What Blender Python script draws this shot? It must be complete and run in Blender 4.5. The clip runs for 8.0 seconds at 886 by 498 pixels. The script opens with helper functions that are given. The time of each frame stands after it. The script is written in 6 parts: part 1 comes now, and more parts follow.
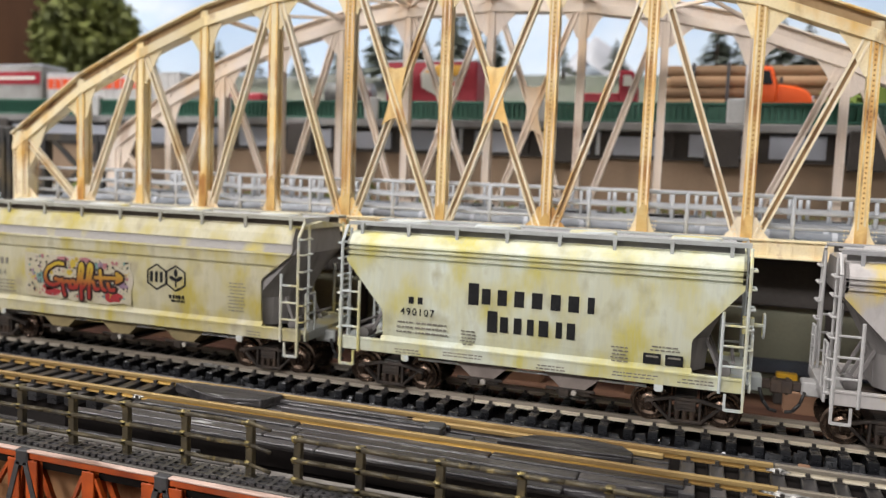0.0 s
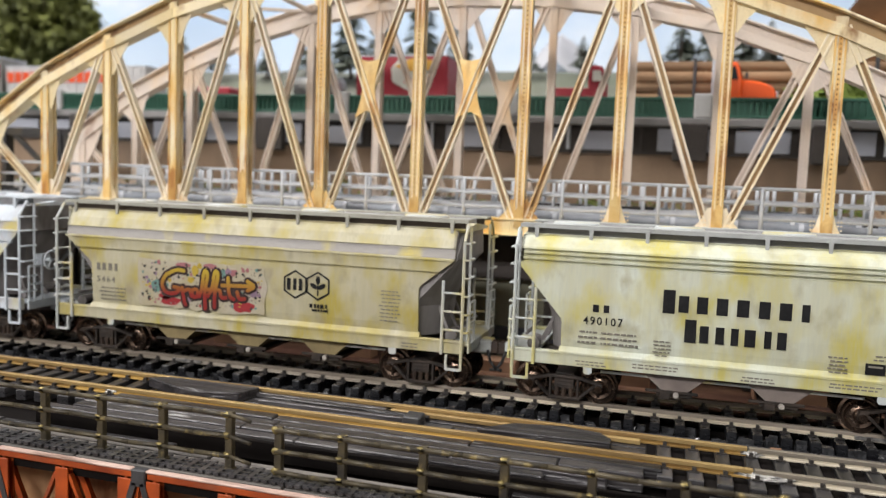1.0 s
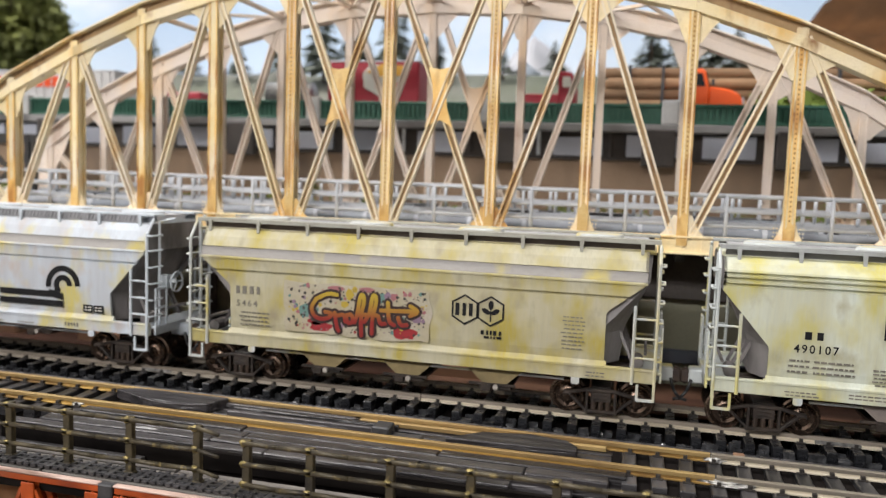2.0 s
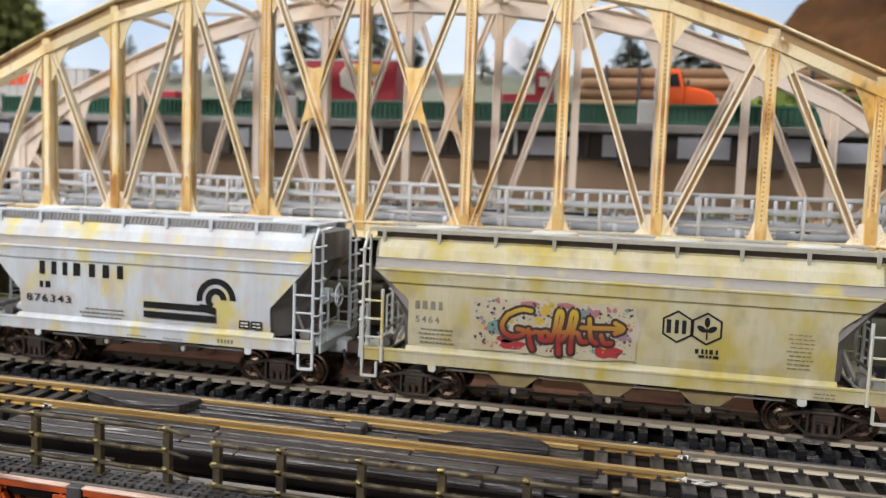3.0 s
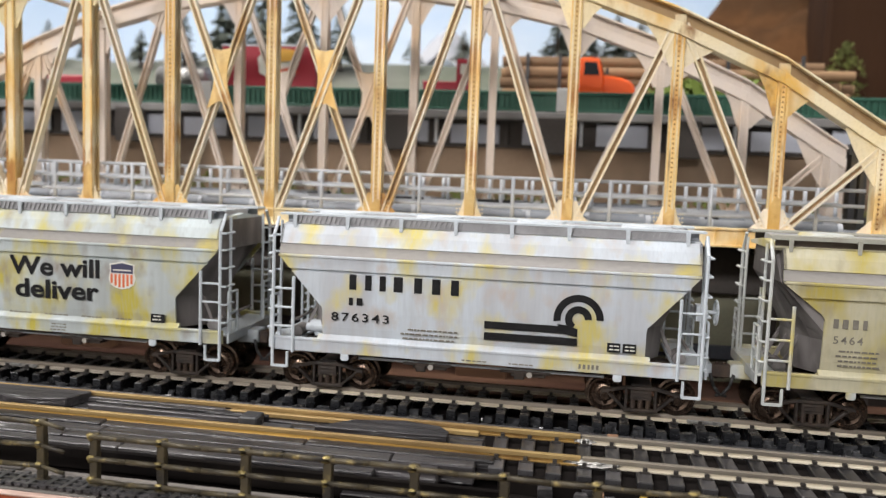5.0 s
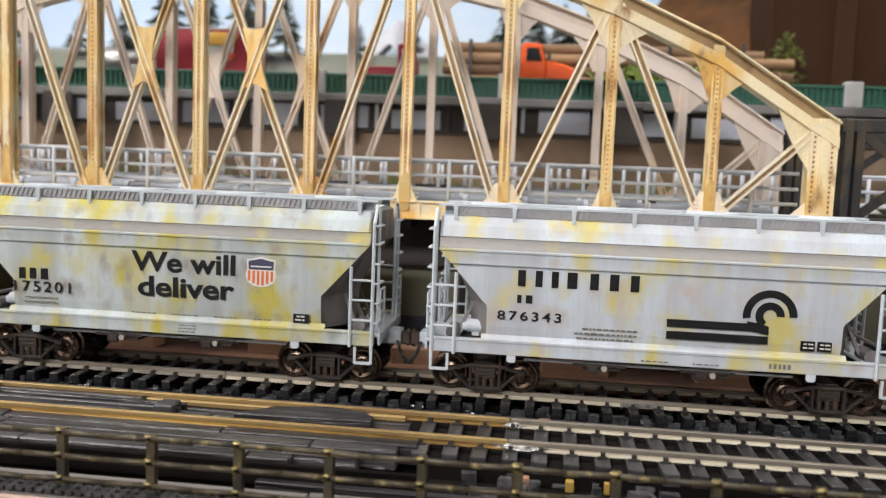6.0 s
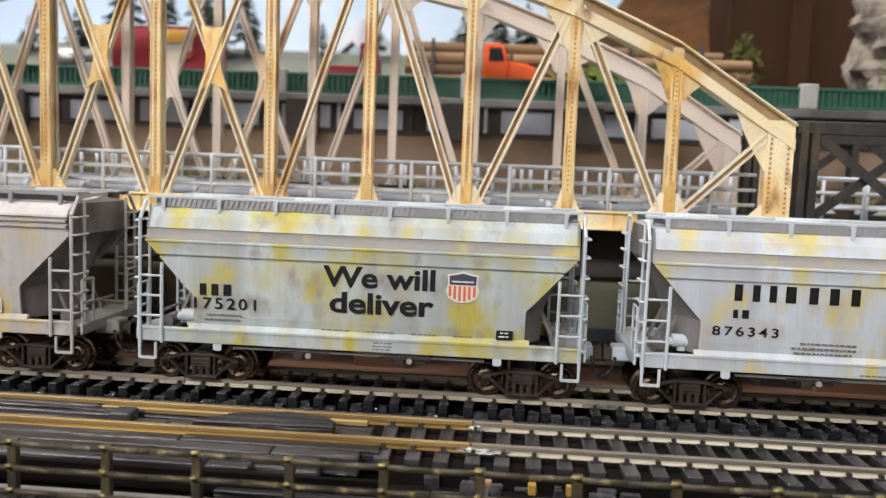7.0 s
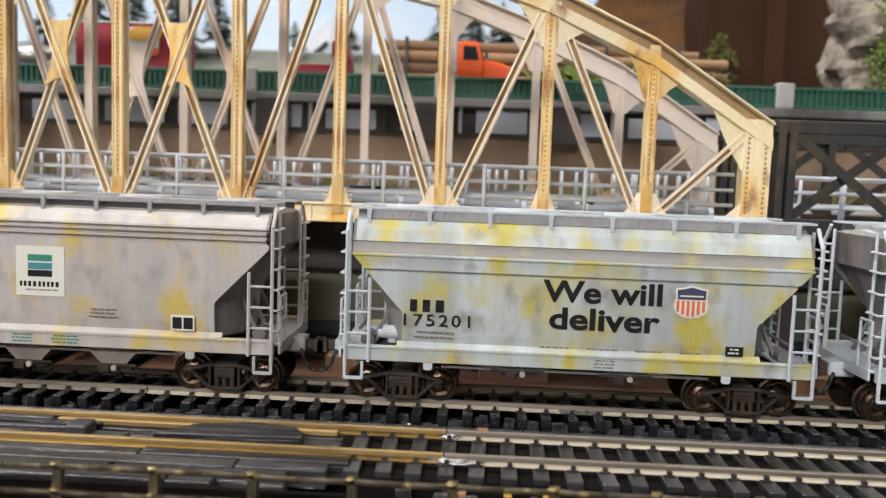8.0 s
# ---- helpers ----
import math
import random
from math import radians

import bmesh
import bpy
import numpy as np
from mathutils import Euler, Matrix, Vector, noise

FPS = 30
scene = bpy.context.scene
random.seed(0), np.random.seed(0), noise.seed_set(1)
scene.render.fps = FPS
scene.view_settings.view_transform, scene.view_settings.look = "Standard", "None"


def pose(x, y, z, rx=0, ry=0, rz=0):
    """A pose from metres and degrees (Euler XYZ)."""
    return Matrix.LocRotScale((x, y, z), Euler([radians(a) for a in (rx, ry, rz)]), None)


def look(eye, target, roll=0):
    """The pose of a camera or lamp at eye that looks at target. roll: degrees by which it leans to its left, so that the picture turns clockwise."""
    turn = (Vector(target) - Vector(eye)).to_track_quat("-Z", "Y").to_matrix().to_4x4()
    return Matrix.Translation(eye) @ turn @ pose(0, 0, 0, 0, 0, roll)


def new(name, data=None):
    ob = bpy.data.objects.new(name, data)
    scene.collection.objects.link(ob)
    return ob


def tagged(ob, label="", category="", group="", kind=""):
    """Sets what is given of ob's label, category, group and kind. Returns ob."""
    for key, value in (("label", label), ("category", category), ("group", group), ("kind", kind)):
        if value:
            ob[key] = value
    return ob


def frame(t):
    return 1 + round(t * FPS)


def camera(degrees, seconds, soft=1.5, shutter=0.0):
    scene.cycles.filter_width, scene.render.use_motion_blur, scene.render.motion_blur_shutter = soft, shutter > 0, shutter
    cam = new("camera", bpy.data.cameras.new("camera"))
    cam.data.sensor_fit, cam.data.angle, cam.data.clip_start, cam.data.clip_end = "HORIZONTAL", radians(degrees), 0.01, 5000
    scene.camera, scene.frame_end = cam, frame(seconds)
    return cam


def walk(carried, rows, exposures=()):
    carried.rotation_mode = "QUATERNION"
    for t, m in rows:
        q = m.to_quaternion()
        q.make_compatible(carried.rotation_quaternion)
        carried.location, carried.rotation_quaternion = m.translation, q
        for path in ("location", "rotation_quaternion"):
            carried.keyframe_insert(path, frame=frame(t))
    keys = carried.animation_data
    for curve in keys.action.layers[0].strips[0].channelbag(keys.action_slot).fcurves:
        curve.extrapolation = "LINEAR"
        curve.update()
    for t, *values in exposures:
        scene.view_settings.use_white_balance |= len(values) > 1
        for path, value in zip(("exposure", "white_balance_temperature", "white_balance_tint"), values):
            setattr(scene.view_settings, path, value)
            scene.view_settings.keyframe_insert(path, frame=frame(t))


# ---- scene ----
cam = camera(58.6, 8.0, soft=1.3)


def view(x, y, z, pan, tilt, roll):
    """A camera pose: pan is the heading left of +y, tilt above the level, roll its lean to the left."""
    a, b = radians(pan), radians(tilt)
    ahead = Vector((-math.sin(a) * math.cos(b), math.cos(a) * math.cos(b), math.sin(b)))
    return look((x, y, z), Vector((x, y, z)) + ahead, roll)


# seconds, place in metres, pan, tilt and roll in degrees
PATH = [
    (0, 0.0984, -0.2440, 0.0667, 18.91, -5.15, 2.19),
    (0.5, 0.0958, -0.2458, 0.0659, 17.49, -5.20, 2.13),
    (1, 0.0950, -0.2458, 0.0642, 16.28, -5.12, 2.13),
    (1.5, 0.0962, -0.2465, 0.0674, 15.36, -5.14, 2.04),
    (3, 0.1000, -0.2458, 0.0677, 13.31, -5.14, 2.05),
    (3.5, 0.1015, -0.2426, 0.0666, 12.75, -5.23, 2.05),
    (4, 0.1023, -0.2436, 0.0658, 12.01, -5.30, 2.05),
    (4.5, 0.1065, -0.2419, 0.0658, 10.86, -5.31, 2.09),
    (6, 0.1196, -0.2318, 0.0598, 6.55, -5.37, 2.23),
    (6.5, 0.1207, -0.2295, 0.0590, 5.20, -5.40, 2.25),
    (7, 0.1202, -0.2307, 0.0612, 3.99, -5.48, 2.22),
    (7.5, 0.1220, -0.2274, 0.0628, 3.21, -5.46, 2.14),
    (8, 0.1211, -0.2240, 0.0610, 2.36, -5.34, 2.10),
]
walk(cam, [(t, view(*v)) for t, *v in PATH])

# seconds and metres that the train has run
RUN = [(0, 0.0049), (0.5, 0.0364), (1, 0.0683), (1.5, 0.1007), (3, 0.2026), (3.5, 0.2374), (4, 0.2731), (4.5, 0.3093), (6, 0.4125), (6.5, 0.4464), (7, 0.4798), (7.5, 0.5122), (8, 0.5462)]
cam.data.dof.use_dof, cam.data.dof.focus_distance, cam.data.dof.aperture_fstop = True, 0.206, 17.0

# ---- light: a room with white ceiling panels over a table-top railway ----
world = bpy.data.worlds.new("world")
scene.world = world
world.use_nodes = True
world.node_tree.nodes["Background"].inputs[0].default_value = (0.9, 0.95, 1.0, 1)
world.node_tree.nodes["Background"].inputs[1].default_value = 0.4
LAMPS = [(-0.6, -2.1, 1.29, 95, 1.8, 0.6), (-0.9, -0.1, 1.29, 25, 1.2, 0.6), (1.1, -0.1, 1.29, 7, 1.2, 0.6)]
for lx, ly, lz, watts, lw, ld in LAMPS:
    lamp = bpy.data.lights.new("ceiling_lamp", "AREA")
    lamp.shape, lamp.size, lamp.size_y, lamp.energy, lamp.color = "RECTANGLE", lw, ld, watts, (1.0, 0.965, 0.965)
    new("ceiling_lamp", lamp).location = (lx, ly, lz)

MM = 0.001  # all shapes below are drawn in millimetres


# ---- materials ----
def surface(name, base, second, scale=120.0, stretch=(1, 1, 1), rough=0.6, metal=0.0, bump=0.3, grain=900.0,
            stain=None, stain_scale=55.0, stain_stretch=(1, 1, 0.45), stain_range=(0.5, 0.64), stain2=None, stain2_range=(0.55, 0.7),
            random=0.0, spec=0.5, depth=0.0002):
    """Paint, wood or metal: two tones mixed by a coarse and a fine noise, up to two stains, fine relief."""
    m = bpy.data.materials.new(name)
    m.use_nodes = True
    nt = m.node_tree
    n, link = nt.nodes, nt.links
    b = n["Principled BSDF"]
    b.inputs["Roughness"].default_value, b.inputs["Metallic"].default_value = rough, metal
    b.inputs["Specular IOR Level"].default_value = spec
    tc = n.new("ShaderNodeTexCoord")

    def noise_of(s, st, detail=4.0, shift=0.0):
        mp = n.new("ShaderNodeMapping")
        mp.inputs["Scale"].default_value = st
        mp.inputs["Location"].default_value = (shift, shift * 0.7, shift * 1.3)
        link.new(tc.outputs["Object"], mp.inputs["Vector"])
        t = n.new("ShaderNodeTexNoise")
        t.inputs["Scale"].default_value, t.inputs["Detail"].default_value = s, detail
        link.new(mp.outputs["Vector"], t.inputs["Vector"])
        return t.outputs["Fac"]

    def ramp(fac, lo, hi):
        r = n.new("ShaderNodeMapRange")
        r.inputs["From Min"].default_value, r.inputs["From Max"].default_value = lo, hi
        link.new(fac, r.inputs["Value"])
        return r.outputs["Result"]

    def mixed(fac, a, c, mode="MIX"):
        x = n.new("ShaderNodeMix")
        x.data_type, x.blend_type = "RGBA", mode
        link.new(fac, x.inputs[0])
        for i, v in ((6, a), (7, c)):
            if isinstance(v, tuple):
                x.inputs[i].default_value = (*v, 1)
            else:
                link.new(v, x.inputs[i])
        return x.outputs[2]

    col = mixed(ramp(noise_of(scale, stretch), 0.35, 0.68), base, second)
    fine = noise_of(grain, stretch, 3.0)
    if stain:
        col = mixed(ramp(noise_of(stain_scale, stain_stretch, 3.0, 0.31), *stain_range), col, stain)
    if stain2:
        col = mixed(ramp(noise_of(stain_scale * 1.9, stain_stretch, 5.0, 0.77), *stain2_range), col, stain2)
    dark = tuple(0.72 * v for v in base)
    f = n.new("ShaderNodeMath")
    f.operation, f.inputs[1].default_value = "MULTIPLY", 0.35
    link.new(ramp(fine, 0.45, 0.75), f.inputs[0])
    col = mixed(f.outputs[0], col, dark)
    if random:
        oi = n.new("ShaderNodeObjectInfo")
        h = n.new("ShaderNodeHueSaturation")
        r = n.new("ShaderNodeMapRange")
        r.inputs["To Min"].default_value, r.inputs["To Max"].default_value = 1 - random, 1 + random
        link.new(oi.outputs["Random"], r.inputs["Value"])
        link.new(r.outputs["Result"], h.inputs["Value"])
        link.new(col, h.inputs["Color"])
        col = h.outputs["Color"]
    link.new(col, b.inputs["Base Color"])
    rr = n.new("ShaderNodeMapRange")
    rr.inputs["To Min"].default_value, rr.inputs["To Max"].default_value = max(0.05, rough - 0.12), min(1.0, rough + 0.15)
    link.new(fine, rr.inputs["Value"])
    link.new(rr.outputs["Result"], b.inputs["Roughness"])
    if bump:
        bp = n.new("ShaderNodeBump")
        bp.inputs["Strength"].default_value, bp.inputs["Distance"].default_value = bump, depth
        link.new(fine, bp.inputs["Height"])
        link.new(bp.outputs["Normal"], b.inputs["Normal"])
    return m


def plain(name, colour, rough=0.5, metal=0.0):
    m = bpy.data.materials.new(name)
    m.use_nodes = True
    b = m.node_tree.nodes["Principled BSDF"]
    b.inputs["Base Color"].default_value, b.inputs["Roughness"].default_value, b.inputs["Metallic"].default_value = (*colour, 1), rough, metal
    return m


YELLOW, OCHRE = (0.60, 0.50, 0.10), (0.55, 0.36, 0.07)
CREAM = surface("bridge_cream_paint", (0.86, 0.70, 0.38), (0.84, 0.75, 0.56), 45, rough=0.42, stain=(0.74, 0.44, 0.10), stain_scale=70, stain_stretch=(1, 1, 0.5),
                stain_range=(0.53, 0.70), stain2=(0.28, 0.13, 0.045), stain2_range=(0.60, 0.74), grain=1500, random=0.13)
CREAM_RUST = surface("rust_stained_cream", (0.74, 0.44, 0.12), (0.82, 0.62, 0.28), 90, rough=0.5, stain=(0.42, 0.18, 0.04), stain_scale=130, stain_range=(0.50, 0.66), grain=1500, random=0.15)
# The same cream for the far truss, with haze mixed into the colour.
CREAM_HAZE = surface("bridge_haze_paint", (0.78, 0.66, 0.54), (0.72, 0.63, 0.56), 60, rough=0.55, stain=(0.78, 0.55, 0.32), stain_scale=40,
                     stain_range=(0.58, 0.74), stain2=(0.36, 0.2, 0.12), stain2_range=(0.66, 0.82), grain=1500, random=0.08)
# Brown cream for the near webs: the shade between flanges is in its colour.
WEB_SHADE = surface("brown_shaded_cream", (0.42, 0.28, 0.13), (0.30, 0.19, 0.09), 90, rough=0.6, stain=(0.18, 0.09, 0.035), stain_scale=120, stain_range=(0.54, 0.72), grain=1500)
CREAM_WHITE = surface("pale_cream_and_highlight", (0.88, 0.80, 0.66), (0.84, 0.70, 0.42), 45, rough=0.4, stain=(0.60, 0.36, 0.12), stain_scale=80, stain_stretch=(1, 1, 0.6), stain_range=(0.55, 0.70), grain=1500, random=0.12)
RUST = surface("rust_brown", (0.40, 0.19, 0.05), (0.25, 0.11, 0.03), 300, rough=0.7, bump=0)
RAIL_FOOT = surface("rail_foot_reflection", (0.74, 0.68, 0.54), (0.60, 0.54, 0.42), 60, (0.2, 1, 1), rough=0.4, metal=0.25, stain=(0.3, 0.25, 0.18), stain_scale=40, stain_stretch=(0.3, 1, 1), stain_range=(0.52, 0.68))
FOOT_OLD = surface("grey_rail_foot", (0.55, 0.50, 0.42), (0.34, 0.30, 0.24), 40, (0.25, 1, 1), rough=0.45, metal=0.3, stain=(0.2, 0.17, 0.13), stain_scale=40, stain_stretch=(0.3, 1, 1), stain_range=(0.5, 0.66))
FOOT_GOLD = surface("golden_rail_foot", (0.56, 0.36, 0.095), (0.34, 0.21, 0.06), 60, (0.2, 1, 1), rough=0.45, metal=0.3, stain=(0.16, 0.09, 0.03), stain_scale=40, stain_stretch=(0.3, 1, 1))
RAIL_OLD = surface("weathered_rail", (0.30, 0.255, 0.205), (0.20, 0.17, 0.135), 90, (0.2, 1, 1), rough=0.48, metal=0.4, stain=(0.38, 0.33, 0.27), stain_scale=70, stain_stretch=(0.3, 1, 1))
RAIL_NEW = surface("nickel_rail", (0.30, 0.265, 0.215), (0.20, 0.175, 0.14), 90, (0.2, 1, 1), rough=0.4, metal=0.5, stain=(0.30, 0.26, 0.2), stain_scale=60, stain_stretch=(0.3, 1, 1))
RAIL_BRASS = surface("brass_brown_rail", (0.34, 0.225, 0.085), (0.22, 0.14, 0.055), 90, (0.2, 1, 1), rough=0.5, metal=0.35, stain=(0.36, 0.25, 0.10), stain_scale=60, stain_stretch=(0.3, 1, 1))
TIE = surface("black_plastic_tie", (0.007, 0.0075, 0.009), (0.022, 0.023, 0.026), 400, (0.3, 1, 1), spec=0.6, rough=0.27, random=0.35, bump=0.8, grain=600, depth=0.0003)
TIE_GREY = surface("grey_weathered_tie", (0.052, 0.050, 0.052), (0.012, 0.012, 0.013), 400, (1, 0.15, 1), spec=0.5, rough=0.30, random=0.45, bump=0.8, grain=600, depth=0.0003)
WEB_GREY = surface("shiny_grey_web", (0.06, 0.062, 0.066), (0.012, 0.012, 0.013), 500, spec=0.8, rough=0.18, bump=1.0, grain=500, depth=0.0004)
SPIKE = surface("spike_black", (0.05, 0.045, 0.04), (0.03, 0.026, 0.024), 500, rough=0.5, metal=0.4)
SOLDER = surface("solder_silver", (0.5, 0.49, 0.46), (0.2, 0.2, 0.2), 700, rough=0.4, metal=0.85, bump=0.8)
DECK = surface("dark_stained_wood", (0.050, 0.046, 0.048), (0.011, 0.010, 0.011), 300, (0.06, 1, 1), rough=0.34, spec=0.45, stain2=(0.42, 0.42, 0.42), stain2_range=(0.68, 0.72), stain=(0.085, 0.08, 0.078), stain_scale=170, stain_stretch=(0.12, 1, 1),
               stain_range=(0.54, 0.66), random=0.4, bump=1.0, grain=800, depth=0.0007)
DECK_PALE = surface("greyed_wood", (0.10, 0.092, 0.08), (0.03, 0.027, 0.025), 300, (0.05, 1, 1), rough=0.65, random=0.35, bump=0.9, grain=700, depth=0.0004)
PALE_STRIP = surface("pale_weathered_board", (0.20, 0.182, 0.162), (0.085, 0.076, 0.068), 200, (0.05, 1, 1), rough=0.7, random=0.25, bump=0.9, grain=700, depth=0.0004, stain=(0.07, 0.06, 0.055), stain_scale=90, stain_stretch=(0.2, 1, 1), stain_range=(0.55, 0.7))
BRASS_SPOT = surface("brassy_solder", (0.32, 0.25, 0.085), (0.12, 0.095, 0.04), 500, rough=0.4, metal=0.4, bump=0.8)
BLACK = surface("black_plate", (0.03, 0.03, 0.032), (0.05, 0.05, 0.052), 200, rough=0.5, bump=0.6)
FENCE = surface("tarnished_brass", (0.085, 0.068, 0.036), (0.025, 0.022, 0.018), 220, rough=0.5, metal=0.3, stain=(0.26, 0.20, 0.08), stain_scale=420, stain_stretch=(1, 1, 0.6), stain_range=(0.60, 0.72))
RED_EARTH = surface("reddish_brown_board", (0.075, 0.034, 0.022), (0.025, 0.014, 0.010), 40, (0.3, 1, 1), rough=0.75, spec=0.15, stain=(0.15, 0.08, 0.05), stain_scale=50, stain_stretch=(0.2, 1, 1))
WARM_BOARD = surface("warm_tan_board", (0.42, 0.24, 0.12), (0.30, 0.15, 0.06), 30, (1, 1, 0.3), rough=0.7, stain=(0.16, 0.06, 0.02), stain_scale=45, stain_stretch=(1, 1, 0.2))
ORANGE_STEEL = surface("orange_steel", (0.44, 0.072, 0.006), (0.18, 0.026, 0.004), 90, rough=0.5, stain=(0.25, 0.06, 0.02), stain_scale=80)
PINK_STEEL = surface("faded_flange", (0.52, 0.38, 0.32), (0.36, 0.22, 0.17), 160, (0.3, 1, 1), rough=0.6, stain=(0.16, 0.09, 0.06), stain_scale=120, stain_stretch=(0.3, 1, 1))
FLOOR_MIX = surface("cluttered_bridge_floor", (0.10, 0.11, 0.125), (0.05, 0.055, 0.06), 60, (0.4, 1, 1), rough=0.7, stain=(0.55, 0.57, 0.6), stain_scale=120, stain_stretch=(0.3, 1, 1), stain_range=(0.46, 0.57), bump=1.0, grain=300, depth=0.001)
BOARD = surface("dark_base_board", (0.010, 0.008, 0.007), (0.005, 0.004, 0.004), 60, rough=0.9, spec=0.08)
RAILING = surface("pale_grey_railing", (0.60, 0.62, 0.65), (0.48, 0.51, 0.55), 200, rough=0.45)
PIPE = surface("blue_grey_pipe", (0.26, 0.29, 0.33), (0.42, 0.44, 0.47), 90, (0.4, 1, 1), rough=0.5, stain=(0.22, 0.23, 0.25), stain_scale=40)
DARK_STEEL = surface("dark_grey_steel", (0.022, 0.021, 0.022), (0.04, 0.037, 0.032), 120, rough=0.55, stain=(0.08, 0.06, 0.03), stain_scale=90)
OLIVE = surface("olive_grey_panel", (0.22, 0.215, 0.15), (0.17, 0.17, 0.12), 30, rough=0.7)
SLATE = surface("slate_strip", (0.06, 0.07, 0.09), (0.045, 0.05, 0.06), 80, rough=0.6)
BLUE_BLOCK = plain("bright_blue_plastic", (0.012, 0.075, 0.32), 0.4)
SCRAP_YELLOW = plain("yellow_scrap", (0.34, 0.22, 0.04), 0.6)
TAN = surface("raw_timber", (0.34, 0.19, 0.11), (0.22, 0.12, 0.07), 120, (0.1, 1, 1), rough=0.7, random=0.2)
WALL_BROWN = surface("brown_retaining_wall", (0.30, 0.21, 0.14), (0.24, 0.165, 0.108), 18, rough=0.8, bump=0.5, stain=(0.14, 0.1, 0.07), stain_scale=25)
PANEL_GREY = surface("blue_grey_panel", (0.42, 0.44, 0.50), (0.31, 0.33, 0.38), 25, rough=0.6, random=0.25)
CONCRETE = surface("pale_concrete", (0.42, 0.42, 0.41), (0.34, 0.335, 0.32), 40, rough=0.8, stain=(0.24, 0.23, 0.21), stain_scale=40)
# Dark brown for piers and posts, and for strips of painted shade.
SHADE = surface("dark_brown_and_shade", (0.06, 0.05, 0.045), (0.04, 0.035, 0.03), 40, rough=0.8)
GREEN = surface("green_fence_paint", (0.022, 0.105, 0.066), (0.018, 0.08, 0.052), 60, rough=0.5)
ASPHALT = surface("asphalt", (0.06, 0.06, 0.062), (0.045, 0.045, 0.046), 60, rough=0.9)
BARK = surface("log_bark", (0.34, 0.21, 0.11), (0.22, 0.13, 0.07), 90, (0.1, 1, 1), rough=0.8, random=0.3)
LOG_END = surface("log_cut", (0.55, 0.38, 0.2), (0.45, 0.3, 0.15), 200, rough=0.8)
CAB_ORANGE = plain("orange_cab_paint", (0.86, 0.11, 0.012), 0.35)
TRUCK_RED = surface("deep_red_paint", (0.36, 0.018, 0.035), (0.3, 0.015, 0.03), 40, rough=0.4)
TRUCK_WHITE = surface("white_trailer", (0.62, 0.61, 0.6), (0.54, 0.53, 0.52), 40, rough=0.45)
TRAILER_ORANGE = plain("orange_red_band", (0.72, 0.09, 0.025), 0.45)
LOGO_YELLOW = plain("logo_yellow", (0.75, 0.42, 0.06), 0.5)
GLASS_DARK = plain("dark_cab_glass", (0.02, 0.022, 0.025), 0.1)
RUBBER = plain("black_rubber", (0.02, 0.02, 0.02), 0.7)
LEAF_DARK = surface("conifer_green", (0.24, 0.27, 0.23), (0.16, 0.18, 0.15), 60, rough=0.9)
LEAF_LIGHT = surface("yellow_green_foliage", (0.20, 0.27, 0.05), (0.12, 0.17, 0.03), 60, rough=0.85)
LEAF_OLIVE = surface("olive_foliage", (0.19, 0.21, 0.05), (0.06, 0.07, 0.022), 40, rough=0.9)
TRUNK = surface("trunk_brown", (0.075, 0.05, 0.035), (0.05, 0.034, 0.025), 60, rough=0.9)
ROCK = surface("grey_rock", (0.40, 0.345, 0.28), (0.22, 0.185, 0.15), 45, rough=0.9, bump=1.0, grain=260, depth=0.0015, stain=(0.08, 0.066, 0.055), stain_scale=60, stain_stretch=(1, 1, 1))
HILL = surface("brown_earth", (0.13, 0.062, 0.026), (0.045, 0.028, 0.016), 30, rough=0.9, spec=0.1, bump=0.8, grain=120, depth=0.002)
BANK = surface("grey_green_bank", (0.20, 0.20, 0.17), (0.13, 0.15, 0.10), 12, rough=0.95, bump=0.8, grain=120, depth=0.002)
MOUNT = surface("pale_mountain", (0.55, 0.55, 0.57), (0.42, 0.42, 0.45), 18, rough=1.0)
DARK_WOOD = surface("dark_brown_wood", (0.058, 0.027, 0.013), (0.028, 0.014, 0.008), 20, (1, 1, 0.15), rough=0.8, spec=0.12)
PAINT_ROOM = surface("room_wall_paint", (0.25, 0.24, 0.225), (0.21, 0.2, 0.19), 2, rough=0.8)
ROOM_FLOOR = surface("grey_carpet", (0.2, 0.19, 0.18), (0.16, 0.15, 0.145), 12, rough=0.95)
PANEL_LIGHT = bpy.data.materials.new("lit_diffuser")
PANEL_LIGHT.use_nodes = True
PANEL_LIGHT.node_tree.nodes["Principled BSDF"].inputs["Emission Color"].default_value = (1, 0.97, 0.92, 1)
PANEL_LIGHT.node_tree.nodes["Principled BSDF"].inputs["Emission Strength"].default_value = 3.0


